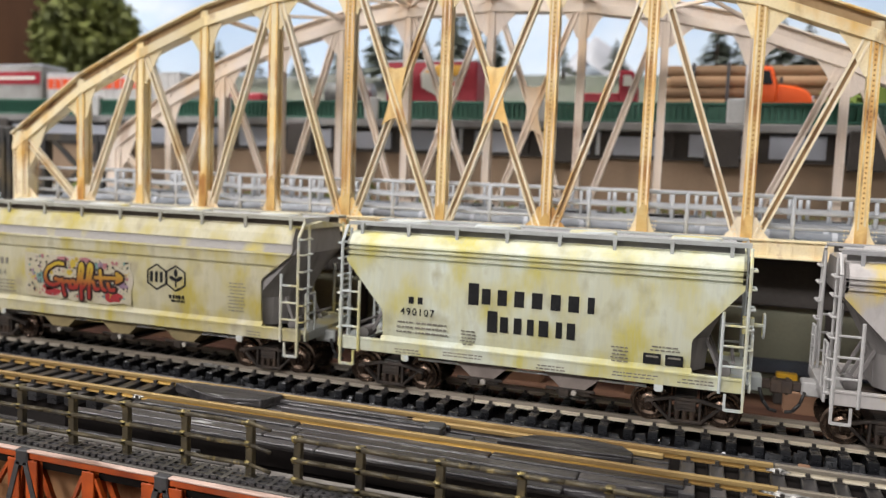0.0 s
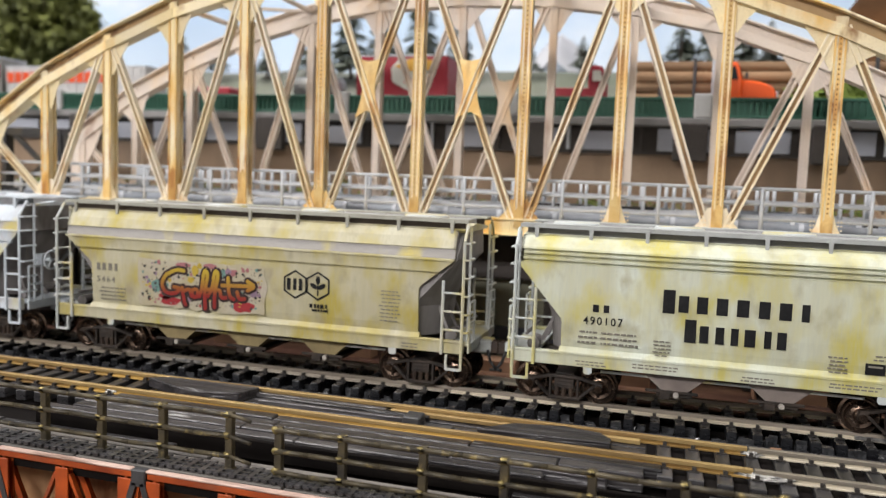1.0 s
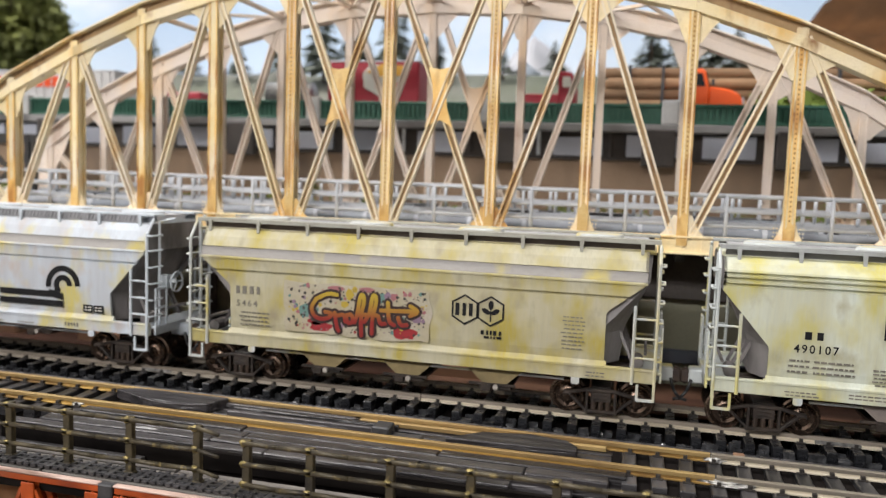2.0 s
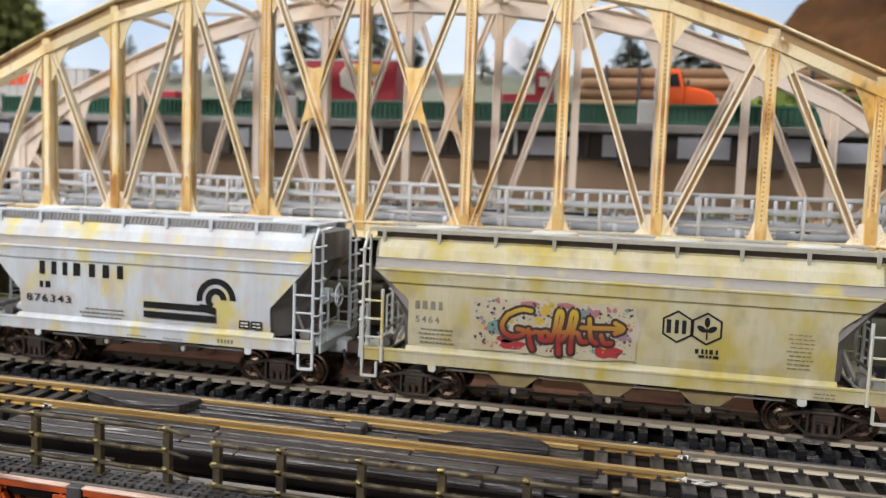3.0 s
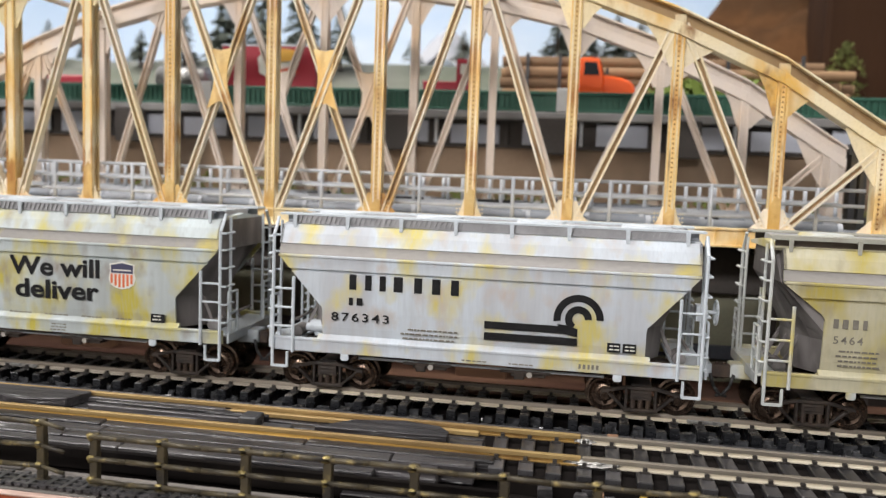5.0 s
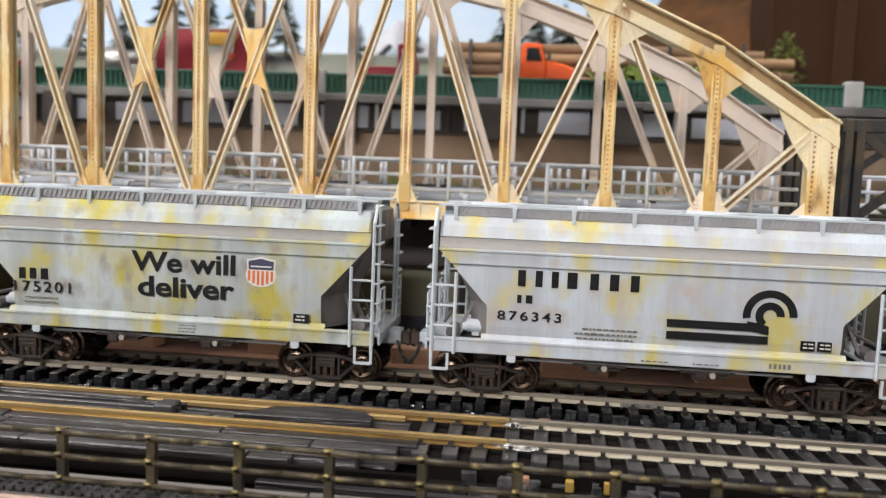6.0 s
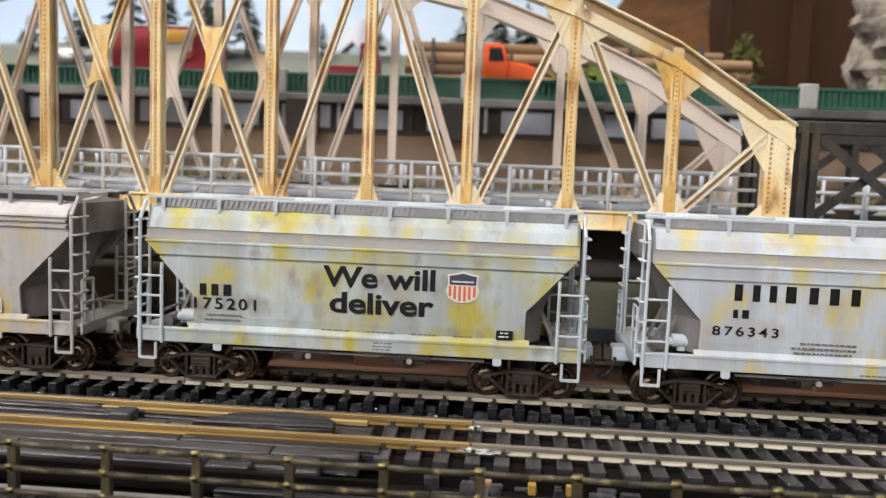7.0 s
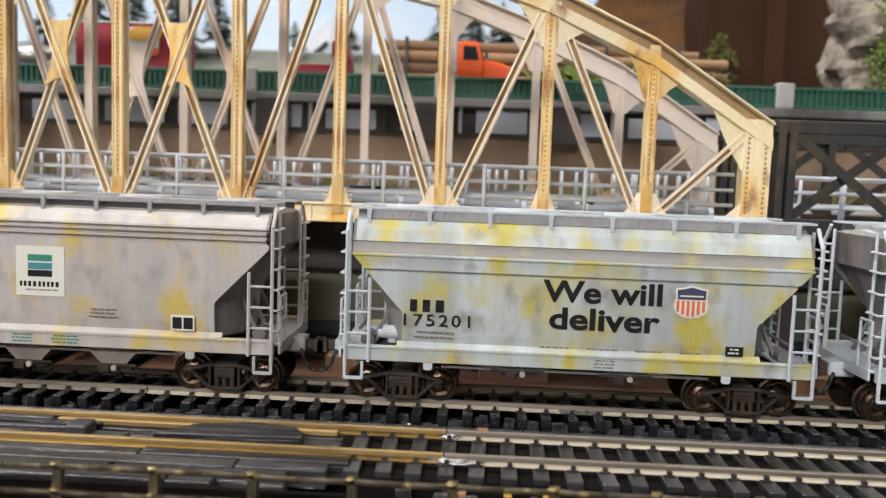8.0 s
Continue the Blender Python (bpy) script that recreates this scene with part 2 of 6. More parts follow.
def sky_paint():
    """A painted sky: pale haze low down, blue above, soft clouds, and a faint added glow."""
    m = bpy.data.materials.new("painted_sky_glow")
    m.use_nodes = True
    n, link = m.node_tree.nodes, m.node_tree.links
    b = n["Principled BSDF"]
    b.inputs["Roughness"].default_value = 0.9
    tc = n.new("ShaderNodeTexCoord")
    sep = n.new("ShaderNodeSeparateXYZ")
    link.new(tc.outputs["Object"], sep.inputs[0])
    r = n.new("ShaderNodeMapRange")
    r.inputs["From Min"].default_value, r.inputs["From Max"].default_value = 0.13, 0.27
    link.new(sep.outputs["Z"], r.inputs["Value"])
    grad = n.new("ShaderNodeMix")
    grad.data_type = "RGBA"
    grad.inputs[6].default_value, grad.inputs[7].default_value = (0.58, 0.64, 0.70, 1), (0.42, 0.55, 0.72, 1)
    link.new(r.outputs["Result"], grad.inputs[0])
    mp = n.new("ShaderNodeMapping")
    mp.inputs["Scale"].default_value = (1, 1, 2.2)
    link.new(tc.outputs["Object"], mp.inputs["Vector"])
    t = n.new("ShaderNodeTexNoise")
    t.inputs["Scale"].default_value, t.inputs["Detail"].default_value = 7, 5
    link.new(mp.outputs["Vector"], t.inputs["Vector"])
    cr = n.new("ShaderNodeMapRange")
    cr.inputs["From Min"].default_value, cr.inputs["From Max"].default_value = 0.46, 0.68
    link.new(t.outputs["Fac"], cr.inputs["Value"])
    cl = n.new("ShaderNodeMix")
    cl.data_type = "RGBA"
    cl.inputs[7].default_value = (0.60, 0.66, 0.73, 1)
    link.new(cr.outputs["Result"], cl.inputs[0])
    link.new(grad.outputs[2], cl.inputs[6])
    link.new(cl.outputs[2], b.inputs["Base Color"])
    # Emission added to brighten the board, which is no lamp.
    link.new(cl.outputs[2], b.inputs["Emission Color"])
    b.inputs["Emission Strength"].default_value = 0.2
    return m


SKY = sky_paint()


# ---- shapes ----
def brick(bm, x0, x1, y0, y1, z0, z1):
    v = [bm.verts.new((x, y, z)) for x in (x0, x1) for y in (y0, y1) for z in (z0, z1)]
    for f in ((0, 1, 3, 2), (4, 6, 7, 5), (0, 4, 5, 1), (2, 3, 7, 6), (0, 2, 6, 4), (1, 5, 7, 3)):
        bm.faces.new([v[i] for i in f])
    return v


def stick(bm, a, b, w, d, off=0.0):
    """A bar from a to b, w wide in the upright plane, d deep along y (or x); off moves it sideways in that plane."""
    a, b = Vector(a), Vector(b)
    t = (b - a).normalized()
    side = Vector((0, 1, 0)) if abs(t.y) < 0.9 else Vector((1, 0, 0))
    u = t.cross(side).normalized()
    s = u.cross(t)
    ring = [[bm.verts.new(p + u * (off + i * w / 2) + s * (j * d / 2)) for i, j in ((-1, -1), (1, -1), (1, 1), (-1, 1))] for p in (a, b)]
    for k in range(4):
        bm.faces.new((ring[0][k], ring[0][(k + 1) % 4], ring[1][(k + 1) % 4], ring[1][k]))
    bm.faces.new(ring[0][::-1])
    bm.faces.new(ring[1])


def tube(bm, a, b, r, n=8, r2=None):
    a, b = Vector(a), Vector(b)
    m = Matrix.Translation((a + b) / 2) @ (b - a).to_track_quat("Z", "Y").to_matrix().to_4x4()
    bmesh.ops.create_cone(bm, cap_ends=True, segments=n, radius1=r, radius2=r if r2 is None else r2, depth=(b - a).length, matrix=m)


def slab(bm, outline, y0, y1):
    """An upright plate: its outline in x and z, from y0 to y1."""
    p = [[bm.verts.new((x, y, z)) for x, z in outline] for y in (y0, y1)]
    n = len(outline)
    bm.faces.new(p[0])
    bm.faces.new(p[1][::-1])
    for i in range(n):
        bm.faces.new((p[0][i], p[1][i], p[1][(i + 1) % n], p[0][(i + 1) % n]))


def soften(bm, w):
    bmesh.ops.bevel(bm, geom=bm.edges[:], offset=w, segments=1, affect="EDGES", clamp_overlap=True)
    return bm


def mesh_of(name, bm, material, smooth=False):
    bmesh.ops.recalc_face_normals(bm, faces=bm.faces[:])
    bm.transform(Matrix.Scale(MM, 4))
    me = bpy.data.meshes.new(name)
    bm.to_mesh(me)
    bm.free()
    me.materials.append(material)
    if smooth:
        for p in me.polygons:
            p.use_smooth = True
    return me


def part(name, bm, material, parent=None, label="", smooth=False):
    ob = new(name, mesh_of(name, bm, material, smooth))
    ob.parent = parent
    return tagged(ob, label) if label else ob


def piece(name, me, parent, x=0, y=0, z=0, rz=0):
    ob = new(name, me)
    ob.parent = parent
    ob.matrix_basis = pose(x * MM, y * MM, z * MM, 0, 0, rz)
    return ob


def thing(name, label, category, group="", kind="", at=(0, 0, 0)):
    ob = new(name)
    ob.empty_display_size = 0.01
    ob.location = Vector(at) * MM
    return tagged(ob, label, category, group, kind)


def box_part(name, dims, material, parent, label="", bevel=0.0):
    bm = bmesh.new()
    brick(bm, *dims)
    if bevel:
        soften(bm, bevel)
    return part(name, bm, material, parent, label)


def setting(name, dims, material, label, bevel=0.0):
    return tagged(box_part(name, dims, material, None, "", bevel), label, kind="structure")


# ---- the room ----
setting("floor", (-3200, 3200, -2600, 1500, -1110, -1100), ROOM_FLOOR, "grey carpeted floor of the railway room")
setting("ceiling", (-3200, 3200, -2600, 1500, 1300, 1320), PAINT_ROOM, "white painted ceiling with light panels")
setting("wall_north", (-3200, 3200, 1500, 1520, -1100, 1300), PAINT_ROOM, "plain painted room wall")
setting("wall_south", (-3200, 3200, -2620, -2600, -1100, 1300), PAINT_ROOM, "plain painted room wall")
setting("wall_west", (-3220, -3200, -2600, 1500, -1100, 1300), PAINT_ROOM, "plain painted room wall")
setting("wall_east", (3200, 3220, -2600, 1500, -1100, 1300), PAINT_ROOM, "plain painted room wall")
for lx, ly, lz, watts, lw, ld in LAMPS:
    fix = thing("ceiling_light", "flat white ceiling light panel, switched on", "ceiling light", "ceiling lights", at=(lx * 1000, ly * 1000, 1300))
    bm = bmesh.new()
    w, d = lw * 500 + 25, ld * 500 + 25
    for q in ((-w, w, -d, -d + 20, -14, 0), (-w, w, d - 20, d, -14, 0), (-w, -w + 20, -d + 20, d - 20, -14, 0), (w - 20, w, -d + 20, d - 20, -14, 0)):
        brick(bm, *q)
    part("frame", bm, RAILING, fix)
    box_part("diffuser", (-w + 20, w - 20, -d + 20, d - 20, -4, -1), PANEL_LIGHT, fix)

# ---- ground of the railway ----
setting("ground", (-1400, 1400, -160, 620, -96, -80), surface("tan_scenery", (0.30, 0.2, 0.12), (0.2, 0.14, 0.09), 12, rough=0.9), "tan scenery base under the tracks")
setting("table_front", (-1400, 1400, -176, -160, -300, -70), DARK_WOOD, "dark wooden front board of the railway table", 2)
setting("trackside_strip", (-560, 640, 16.5, 58, -8.0, -6.6), RED_EARTH, "reddish-brown trackside board behind the train", 0.4)
setting("trestle_back", (-560, 640, -71.5, -68, -95, -13), WARM_BOARD, "warm tan board behind the trestle")
setting("table_base", (-1380, 1380, -150, 610, -1100, -96), DARK_WOOD, "dark wooden table under the railway")
setting("track_base", (-560, 640, -72, 62, -12, -8), BOARD, "dark board that carries both tracks")
backdrop = setting("backdrop", (-1500, 1200, 620, 630, -90, 560), SKY, "painted pale blue sky with soft white clouds and a faint added glow")


# ---- the cream truss bridge ----
NODE_X = [-204, -169.5, -137.5, -105.3, -72.7, -39.1, 0.3, 40.5, 74.5, 108.5, 142.5, 176.2, 210.8]
NODE_Z = [83, 106, 121, 133.5, 142, 147, 148.5, 147, 142.5, 135, 122.5, 107, 84.5]  # top edge of the top chord
WEB = [(0, 1), (2, 1), (2, 3), (4, 3), (4, 5), (8, 7), (8, 9), (10, 9), (10, 11), (12, 11)]


def truss_side(bridge, y, paint):
    """One side of the bridge with its front face at y."""
    for i, (x, z) in enumerate(zip(NODE_X, NODE_Z)):
        end = i in (0, 12)
        half = 4.3 if end else (1.85 if y < 60 else 1.6)
        bm = bmesh.new()
        h, g, w = half, half - 0.75, 0.5
        out = [(-h, 0.0), (h, 0.0), (h, 0.7), (w, 0.7), (w, 4.4), (h - 0.3, 4.4), (h - 0.3, 5.1), (-h + 0.3, 5.1), (-h + 0.3, 4.4), (-w, 4.4), (-w, 0.7), (-h, 0.7)]
        if end:
            out = [(-h, -0.4), (-h + 0.8, -0.4), (-h + 0.8, 0.0), (-1.4, 0.0), (-1.4, -0.6), (1.4, -0.6), (1.4, 0.0), (h - 0.8, 0.0), (h - 0.8, -0.4), (h, -0.4), (h, 5.4), (-h, 5.4)]
        lo = [bm.verts.new((x + u, y + q, 44.3 if end else 47)) for u, q in out]
        hi = [bm.verts.new((x + u, y + q, z - 2.0)) for u, q in out]
        bm.faces.new(lo[::-1])
        bm.faces.new(hi)
        for k in range(len(out)):
            bm.faces.new((lo[k], lo[(k + 1) % len(out)], hi[(k + 1) % len(out)], hi[k]))
        # Middle uprights take whiter paint, a highlight put into their colour.
        v = part("vertical", bm, CREAM_WHITE if y < 60 and i in (5, 6, 7) else paint, bridge)
        if not end:
            for s in (-1, 1):
                bm = bmesh.new()
                brick(bm, x + s * (h - 0.3) - 0.3, x + s * (h - 0.3) + 0.3, y - 0.35, y - 0.01, 50.7, z - 8)
                part("edge_angle", bm, CREAM_RUST if y < 60 else paint, v, "rust-stained edge angle")
        if not end and y < 60:
            bm = bmesh.new()
            top = 54 + (i * 5) % 7 if i not in (3, 4) else 63
            slab(bm, [(x - h + 0.1, 47.2), (x + h - 0.1, 47.2), (x + h - 0.1, top), (x + 0.3, top + 2.2), (x - h + 0.1, top - 1.4)], y - 0.42, y - 0.36)
            part("rust_patch", bm, CREAM_RUST, v, "rust bloom at the foot of the upright")
        bm = bmesh.new()
        rows = (-2.9, 2.6) if end else ((-0.7, 0.7) if i < 5 else (0.0,))
        zz = 52.5
        while zz < z - 7:
            for dx in rows:
                brick(bm, x + dx - 0.24, x + dx + 0.24, y - 0.5 if end else y - 0.3, y + 0.05, zz - 0.28, zz + 0.28)
            zz += 1.6
        if i >= 5 or end:
            if not end and y < 60:
                strip = bmesh.new()
                brick(strip, x - 0.62, x + 0.62, y - 0.12, y - 0.02, 51, z - 7)
                part("stained_strip", strip, CREAM_RUST, v, "golden rust-stained strip under the rivets")
            part("rivet_strip", bm, RUST if y < 60 else paint, v, "rust-brown rivet heads")
        else:
            bm.free()
    for i in range(12):
        a, b = (NODE_X[i], NODE_Z[i]), (NODE_X[i + 1], NODE_Z[i + 1])
        if i == 0:
            a = (a[0] - 4.6, a[1] - 3.1)
        if i == 11:
            b = (b[0] + 4.6, b[1] - 3.1)
        bm = bmesh.new()
        def band(d0, d1, y0, y1):
            slab(bm, [(a[0], a[1] - d1), (b[0], b[1] - d1), (b[0], b[1] - d0), (a[0], a[1] - d0)], y + y0, y + y1)
        band(4.6, 8.6, -0.7, 5.8)
        ch = part("top_chord", soften(bm, 0.15), paint, bridge)
        bm = bmesh.new()
        band(0.8, 4.6, 0.9, 4.4)
        part("chord_web", bm, WEB_SHADE if y < 60 else paint, ch, "brown web with the cover plate's shade painted in")
        bm = bmesh.new()
        band(0, 0.8, -1.7, 6.8)
        part("cover_plate", soften(bm, 0.15), paint, ch)
    for a, b in WEB:
        bm = bmesh.new()
        s = 1 if NODE_X[b] > NODE_X[a] else -1
        p, q = (NODE_X[a] + s * 1.5, y + 2.2, NODE_Z[a] - 5), (NODE_X[b] - s * 3.2, y + 2.2, 50.5)
        stick(bm, p, q, 1.5, 0.8)
        d = part("diagonal", bm, WEB_SHADE if y < 60 else paint, bridge, "brown web with shade painted in between pale flanges")
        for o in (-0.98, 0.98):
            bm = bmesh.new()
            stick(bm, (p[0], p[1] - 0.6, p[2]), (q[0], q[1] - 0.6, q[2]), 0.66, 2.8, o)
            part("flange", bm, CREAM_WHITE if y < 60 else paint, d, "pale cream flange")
    for a, b in ((5, 6), (6, 5), (6, 7), (7, 6)):
        bm = bmesh.new()
        s = 1 if NODE_X[b] > NODE_X[a] else -1
        k = -0.9 if (a, b) in ((5, 6), (7, 6)) else 0.25
        p, q = (NODE_X[a] + s * 2.0, y + 2.2 + k, NODE_Z[a] - 5), (NODE_X[b] - s * 3.2, y + 2.2 + k, 50.5)
        stick(bm, p, q, 1.3, 0.8)
        d = part("diagonal", bm, WEB_SHADE if y < 60 else paint, bridge, "brown web with shade painted in between pale flanges")
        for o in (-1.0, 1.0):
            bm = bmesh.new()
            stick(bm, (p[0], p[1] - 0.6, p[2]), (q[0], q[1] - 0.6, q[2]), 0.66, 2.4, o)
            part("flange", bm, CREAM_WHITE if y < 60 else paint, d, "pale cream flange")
    for x in ((NODE_X[5] + NODE_X[6]) / 2, (NODE_X[6] + NODE_X[7]) / 2):
        right = [(5.2, 86.0), (4.0, 89.5), (2.9, 93.5), (2.5, 97), (2.7, 101), (4.4, 108)]
        arch = [(2.6, 87.6), (1.0, 88.6), (-1.0, 88.6), (-2.6, 87.6)]
        bm = bmesh.new()
        slab(bm, [(x + u, z) for u, z in right] + [(x, 107.2)] + [(x - u, z) for u, z in reversed(right)] + [(x - u, z) for u, z in arch], y + 0.1, y + 0.55)
        part("crossing_plate", bm, CREAM_RUST if y < 60 else paint, bridge, "orange-stained concave plate over the crossing diagonals")
    for i, (x, z) in enumerate(zip(NODE_X, NODE_Z)):
        if i in (0, 12):
            s = 1 if i == 0 else -1
            low = [(x + s * 2.5, 50.6), (x + s * 9, 50.6), (x + s * 2.5, 57)]
            up = [(x, z - 6), (x + s * 15, z + 1.5), (x + s * 11.5, z - 6.5), (x + s * 9.5, z - 10.5), (x + s * 4.5, z - 18.5), (x, z - 18.5)]
        else:
            w = 7.4 if i % 2 else 4.6
            low = [(x - w, 50.6), (x + w, 50.6), (x + w * 0.7, 53.0), (x + w * 0.42, 57.6), (x - w * 0.42, 57.6), (x - w * 0.7, 53.0)]
            sl = (NODE_Z[i + 1] - NODE_Z[i - 1]) / (NODE_X[i + 1] - NODE_X[i - 1])
            w = 12.5 if i % 2 == 0 else 9.5
            up = [(x - w, z - 8 - sl * w), (x - w * 0.62, z - 12.5 - sl * w * 0.6), (x - 2.6, z - 19), (x + 2.6, z - 19), (x + w * 0.62, z - 12.5 + sl * w * 0.6), (x + w, z - 8 + sl * w), (x, z - 7)]
        for nm, pts in (("base_gusset", low), ("top_gusset", up)):
            bm = bmesh.new()
            slab(bm, pts, y + 0.75, y + 1.1)
            part(nm, bm, ((CREAM_RUST if i in (5, 7) else CREAM_WHITE) if y < 60 and nm == "base_gusset" else paint), bridge)
        if i not in (0, 12):
            bm = bmesh.new()
            for dx in (-4.6, -3.6, 3.6, 4.6):
                for zz in (51.8, 53.2, 54.6):
                    brick(bm, x + dx - 0.25, x + dx + 0.25, y + 0.6, y + 0.8, zz - 0.25, zz + 0.25)
            part("bolt_strip", bm, paint, bridge)
    bm = bmesh.new()
    brick(bm, -207.5, 215, y + 0.3, y + 4.6, 45.0, 50.0)
    brick(bm, -207.5, 215, y - 0.8, y + 5.6, 50.0, 50.6)
    brick(bm, -207.5, 215, y - 0.8, y + 5.6, 44.3, 45.0)
    for k in range(60):
        x = -204 + k * 7.1
        brick(bm, x - 0.3, x + 0.3, y - 0.4, y + 0.3, 45.0, 50.0)
    part("bottom_chord", bm, paint, bridge, "cream bottom chord with a brown-stained edge")


bridge = thing("truss_bridge", "cream-yellow painted steel truss bridge with rust stains", "bridge")
truss_side(bridge, 36.9, CREAM)
truss_side(bridge, 96.0, CREAM_HAZE)
box_part("bridge_floor", (-207, 214, 43, 95, 47.0, 49.2), FLOOR_MIX, bridge, "dark bridge floor with pale grey scraps")
for i, x in enumerate(NODE_X):
    box_part("floor_beam", (x - 1.6, x + 1.6, 43, 95, 41, 46.8), BLACK, bridge)
    if 3 <= i <= 9:
        bm = bmesh.new()
        tube(bm, (x, 40, NODE_Z[i] - 3), (x, 99, NODE_Z[i] - 3), 1.2)
        part("sway_strut", bm, CREAM_HAZE, bridge)
for i in range(3, 9):
    for y0, y1, d in ((40, 99, 2.5), (99, 40, 2.9)):
        bm = bmesh.new()
        stick(bm, (NODE_X[i], y0, NODE_Z[i] - d), (NODE_X[i + 1], y1, NODE_Z[i + 1] - d), 1.2, 1.2)
        part("top_brace", bm, CREAM_HAZE, bridge)

# piers under the bridge ends
for x in (-212, 219):
    p = thing("bridge_pier", "dark square pier under the bridge end", "pier", "bridge piers", at=(x, 69, -80))
    box_part("shaft", (-9, 9, -30, 30, 0, 118), SHADE, p, "", 0.8)
    box_part("cap", (-11, 11, -33, 33, 118, 121), SHADE, p, "", 0.5)

# pale grey pipe railings along the bridge floor and on over the next span
PANEL_MID = [(NODE_X[i] + NODE_X[i + 1]) / 2 - 2.4 for i in range(12)]


def pipe_railing(y, x0, x1, posts, z0=49.2):
    r = thing("pipe_railing", "pale grey three-rail pipe railing on the bridge floor", "railing", "bridge railings")
    for z in (54.4, 59.4, 64.6):
        bm = bmesh.new()
        tube(bm, (x0, y, z), (x1, y, z), 0.62)
        part("rail", bm, RAILING, r, smooth=True)
    for x in posts:
        bm = bmesh.new()
        tube(bm, (x, y, z0), (x, y, 65.2), 0.72)
        part("post", bm, RAILING, r, smooth=True)


pipe_railing(43.6, -200, 206, PANEL_MID)
pipe_railing(91.5, -200, 206, [x + 9 for x in PANEL_MID] + [x - 8 for x in PANEL_MID])
pipe_railing(84.0, -190, 200, [x + 2 for x in PANEL_MID])
pipe_railing(70.0, -195, 203, [x + 14 for x in PANEL_MID])
pipe_railing(77.0, -192, 202, [x + 5 for x in PANEL_MID] + [x - 12 for x in PANEL_MID])
pipe_railing(62.5, -198, 204, [x - 6 for x in PANEL_MID])
for y in (91.5, 56.0):
    pipe_railing(y, 226, 420, [230 + 17 * k for k in range(12)])
for y, r, z in ((54, 1.7, 50.9), (62, 2.2, 51.4), (79, 2.0, 51.2)):
    p = thing("pipe", "blue-grey pipe lying along the bridge floor", "pipe", "bridge pipes")
    bm = bmesh.new()
    tube(bm, (-196, y, z), (202, y, z), r, 14)
    part("barrel", bm, PIPE, p, smooth=True)
    for k in range(19):
        bm = bmesh.new()
        x = -190 + k * 21.5 + (y % 5)
        tube(bm, (x, y, z), (x + 1.6, y, z), r + 0.5, 14)
        part("collar", bm, RAILING, p)


# clutter on the bridge floor: pale rods, ducts and scraps
rc = random.Random(31)
for label, mat, n in (("pale grey rods and duct scraps on the bridge floor", RAILING, 120), ("blue-grey duct scraps on the bridge floor", PIPE, 70), ("dark scraps on the bridge floor", BLACK, 60)):
    bm = bmesh.new()
    for k in range(n):
        x, y, z = rc.uniform(-195, 200), rc.uniform(57, 89), rc.choice((49.5, 49.6, 52.0, 54.5))
        a = rc.uniform(4, 15)
        if k % 3:
            stick(bm, (x - a, y, z + 0.8), (x + a, y + rc.uniform(-1.5, 1.5), z + 0.8 + rc.uniform(-0.4, 0.4)), rc.uniform(0.5, 1.5), rc.uniform(0.6, 1.6))
            for q in (-0.8, 0.8):
                brick(bm, x + a * q - 0.3, x + a * q + 0.3, y - 0.3, y + 0.3, 49.15, z + 0.8)
        else:
            brick(bm, x - a * 0.3, x + a * 0.3, y - 1.5, y + 1.5, 49.15, 49.2 + rc.uniform(1, 4.5))
    tagged(part("bridge_scrap", bm, mat), label, "scrap", kind="stuff")


# dark truss spans that join at both ends
def dark_span(x0, x1, sign):
    s = thing("dark_truss_span", "dark grey weathered steel truss span beside the cream bridge", "bridge", "dark spans")
    for y in (37.5, 96):
        bm = bmesh.new()
        brick(bm, x0, x1, y, y + 5, 78.5, 82.8)
        part("top_chord", soften(bm, 0.3), DARK_STEEL, s)
        bm = bmesh.new()
        brick(bm, x0, x1, y, y + 5, 45, 51)
        part("bottom_chord", soften(bm, 0.3), DARK_STEEL, s)
        n = 5
        step = (x1 - x0) / n
        for k in range(n + 1):
            x = x0 + k * step
            for dx in ((0.0, 3.6) if k == (0 if sign > 0 else n) else (0.0,)):
                xx = x + sign * (2.4 + dx) if k in (0, n) else x
                bm = bmesh.new()
                brick(bm, xx - 1.3, xx + 1.3, y - 0.4, y + 5.4, 45.5, 82.3)
                part("vertical", soften(bm, 0.2), DARK_STEEL, s)
            if k < n:
                for a, b, o in ((79, 50, 1.2), (50, 79, 3.6)):
                    bm = bmesh.new()
                    stick(bm, (x + 6, y + o, a), (x + step - 1, y + o, b), 3.0, 1.0)
                    part("diagonal", bm, DARK_STEEL, s)
    box_part("span_floor", (x0, x1, 43, 95, 46.5, 49), PIPE, s)
    box_part("span_pier", (x1 - 20 if sign > 0 else x0, x1 if sign > 0 else x0 + 20, 45, 92, -80, 46), SHADE, s)


dark_span(216.2, 436, 1)
dark_span(-420, -209.5, -1)

# ---- under the bridge: panels behind the train ----
setting("lower_wall", (-520, 620, 62.5, 66, -80, 44), OLIVE, "olive-grey panel wall under the bridge")
low = thing("wall_trim", "dark slate strip, posts and painted shade on the lower wall", "wall trim", kind="structure")
box_part("strip", (-520, 620, 59.5, 62.4, 1, 6), SLATE, low, "", 0.4)
# Dark board that paints the bridge's shade on the wall top.
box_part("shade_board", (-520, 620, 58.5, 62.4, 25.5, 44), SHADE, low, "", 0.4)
for k in range(24):
    box_part("post", (-500 + k * 45 - 1.3 + 9, -500 + k * 45 + 1.3 + 9, 60.4, 62.4, 6.1, 25.4), SHADE, low)
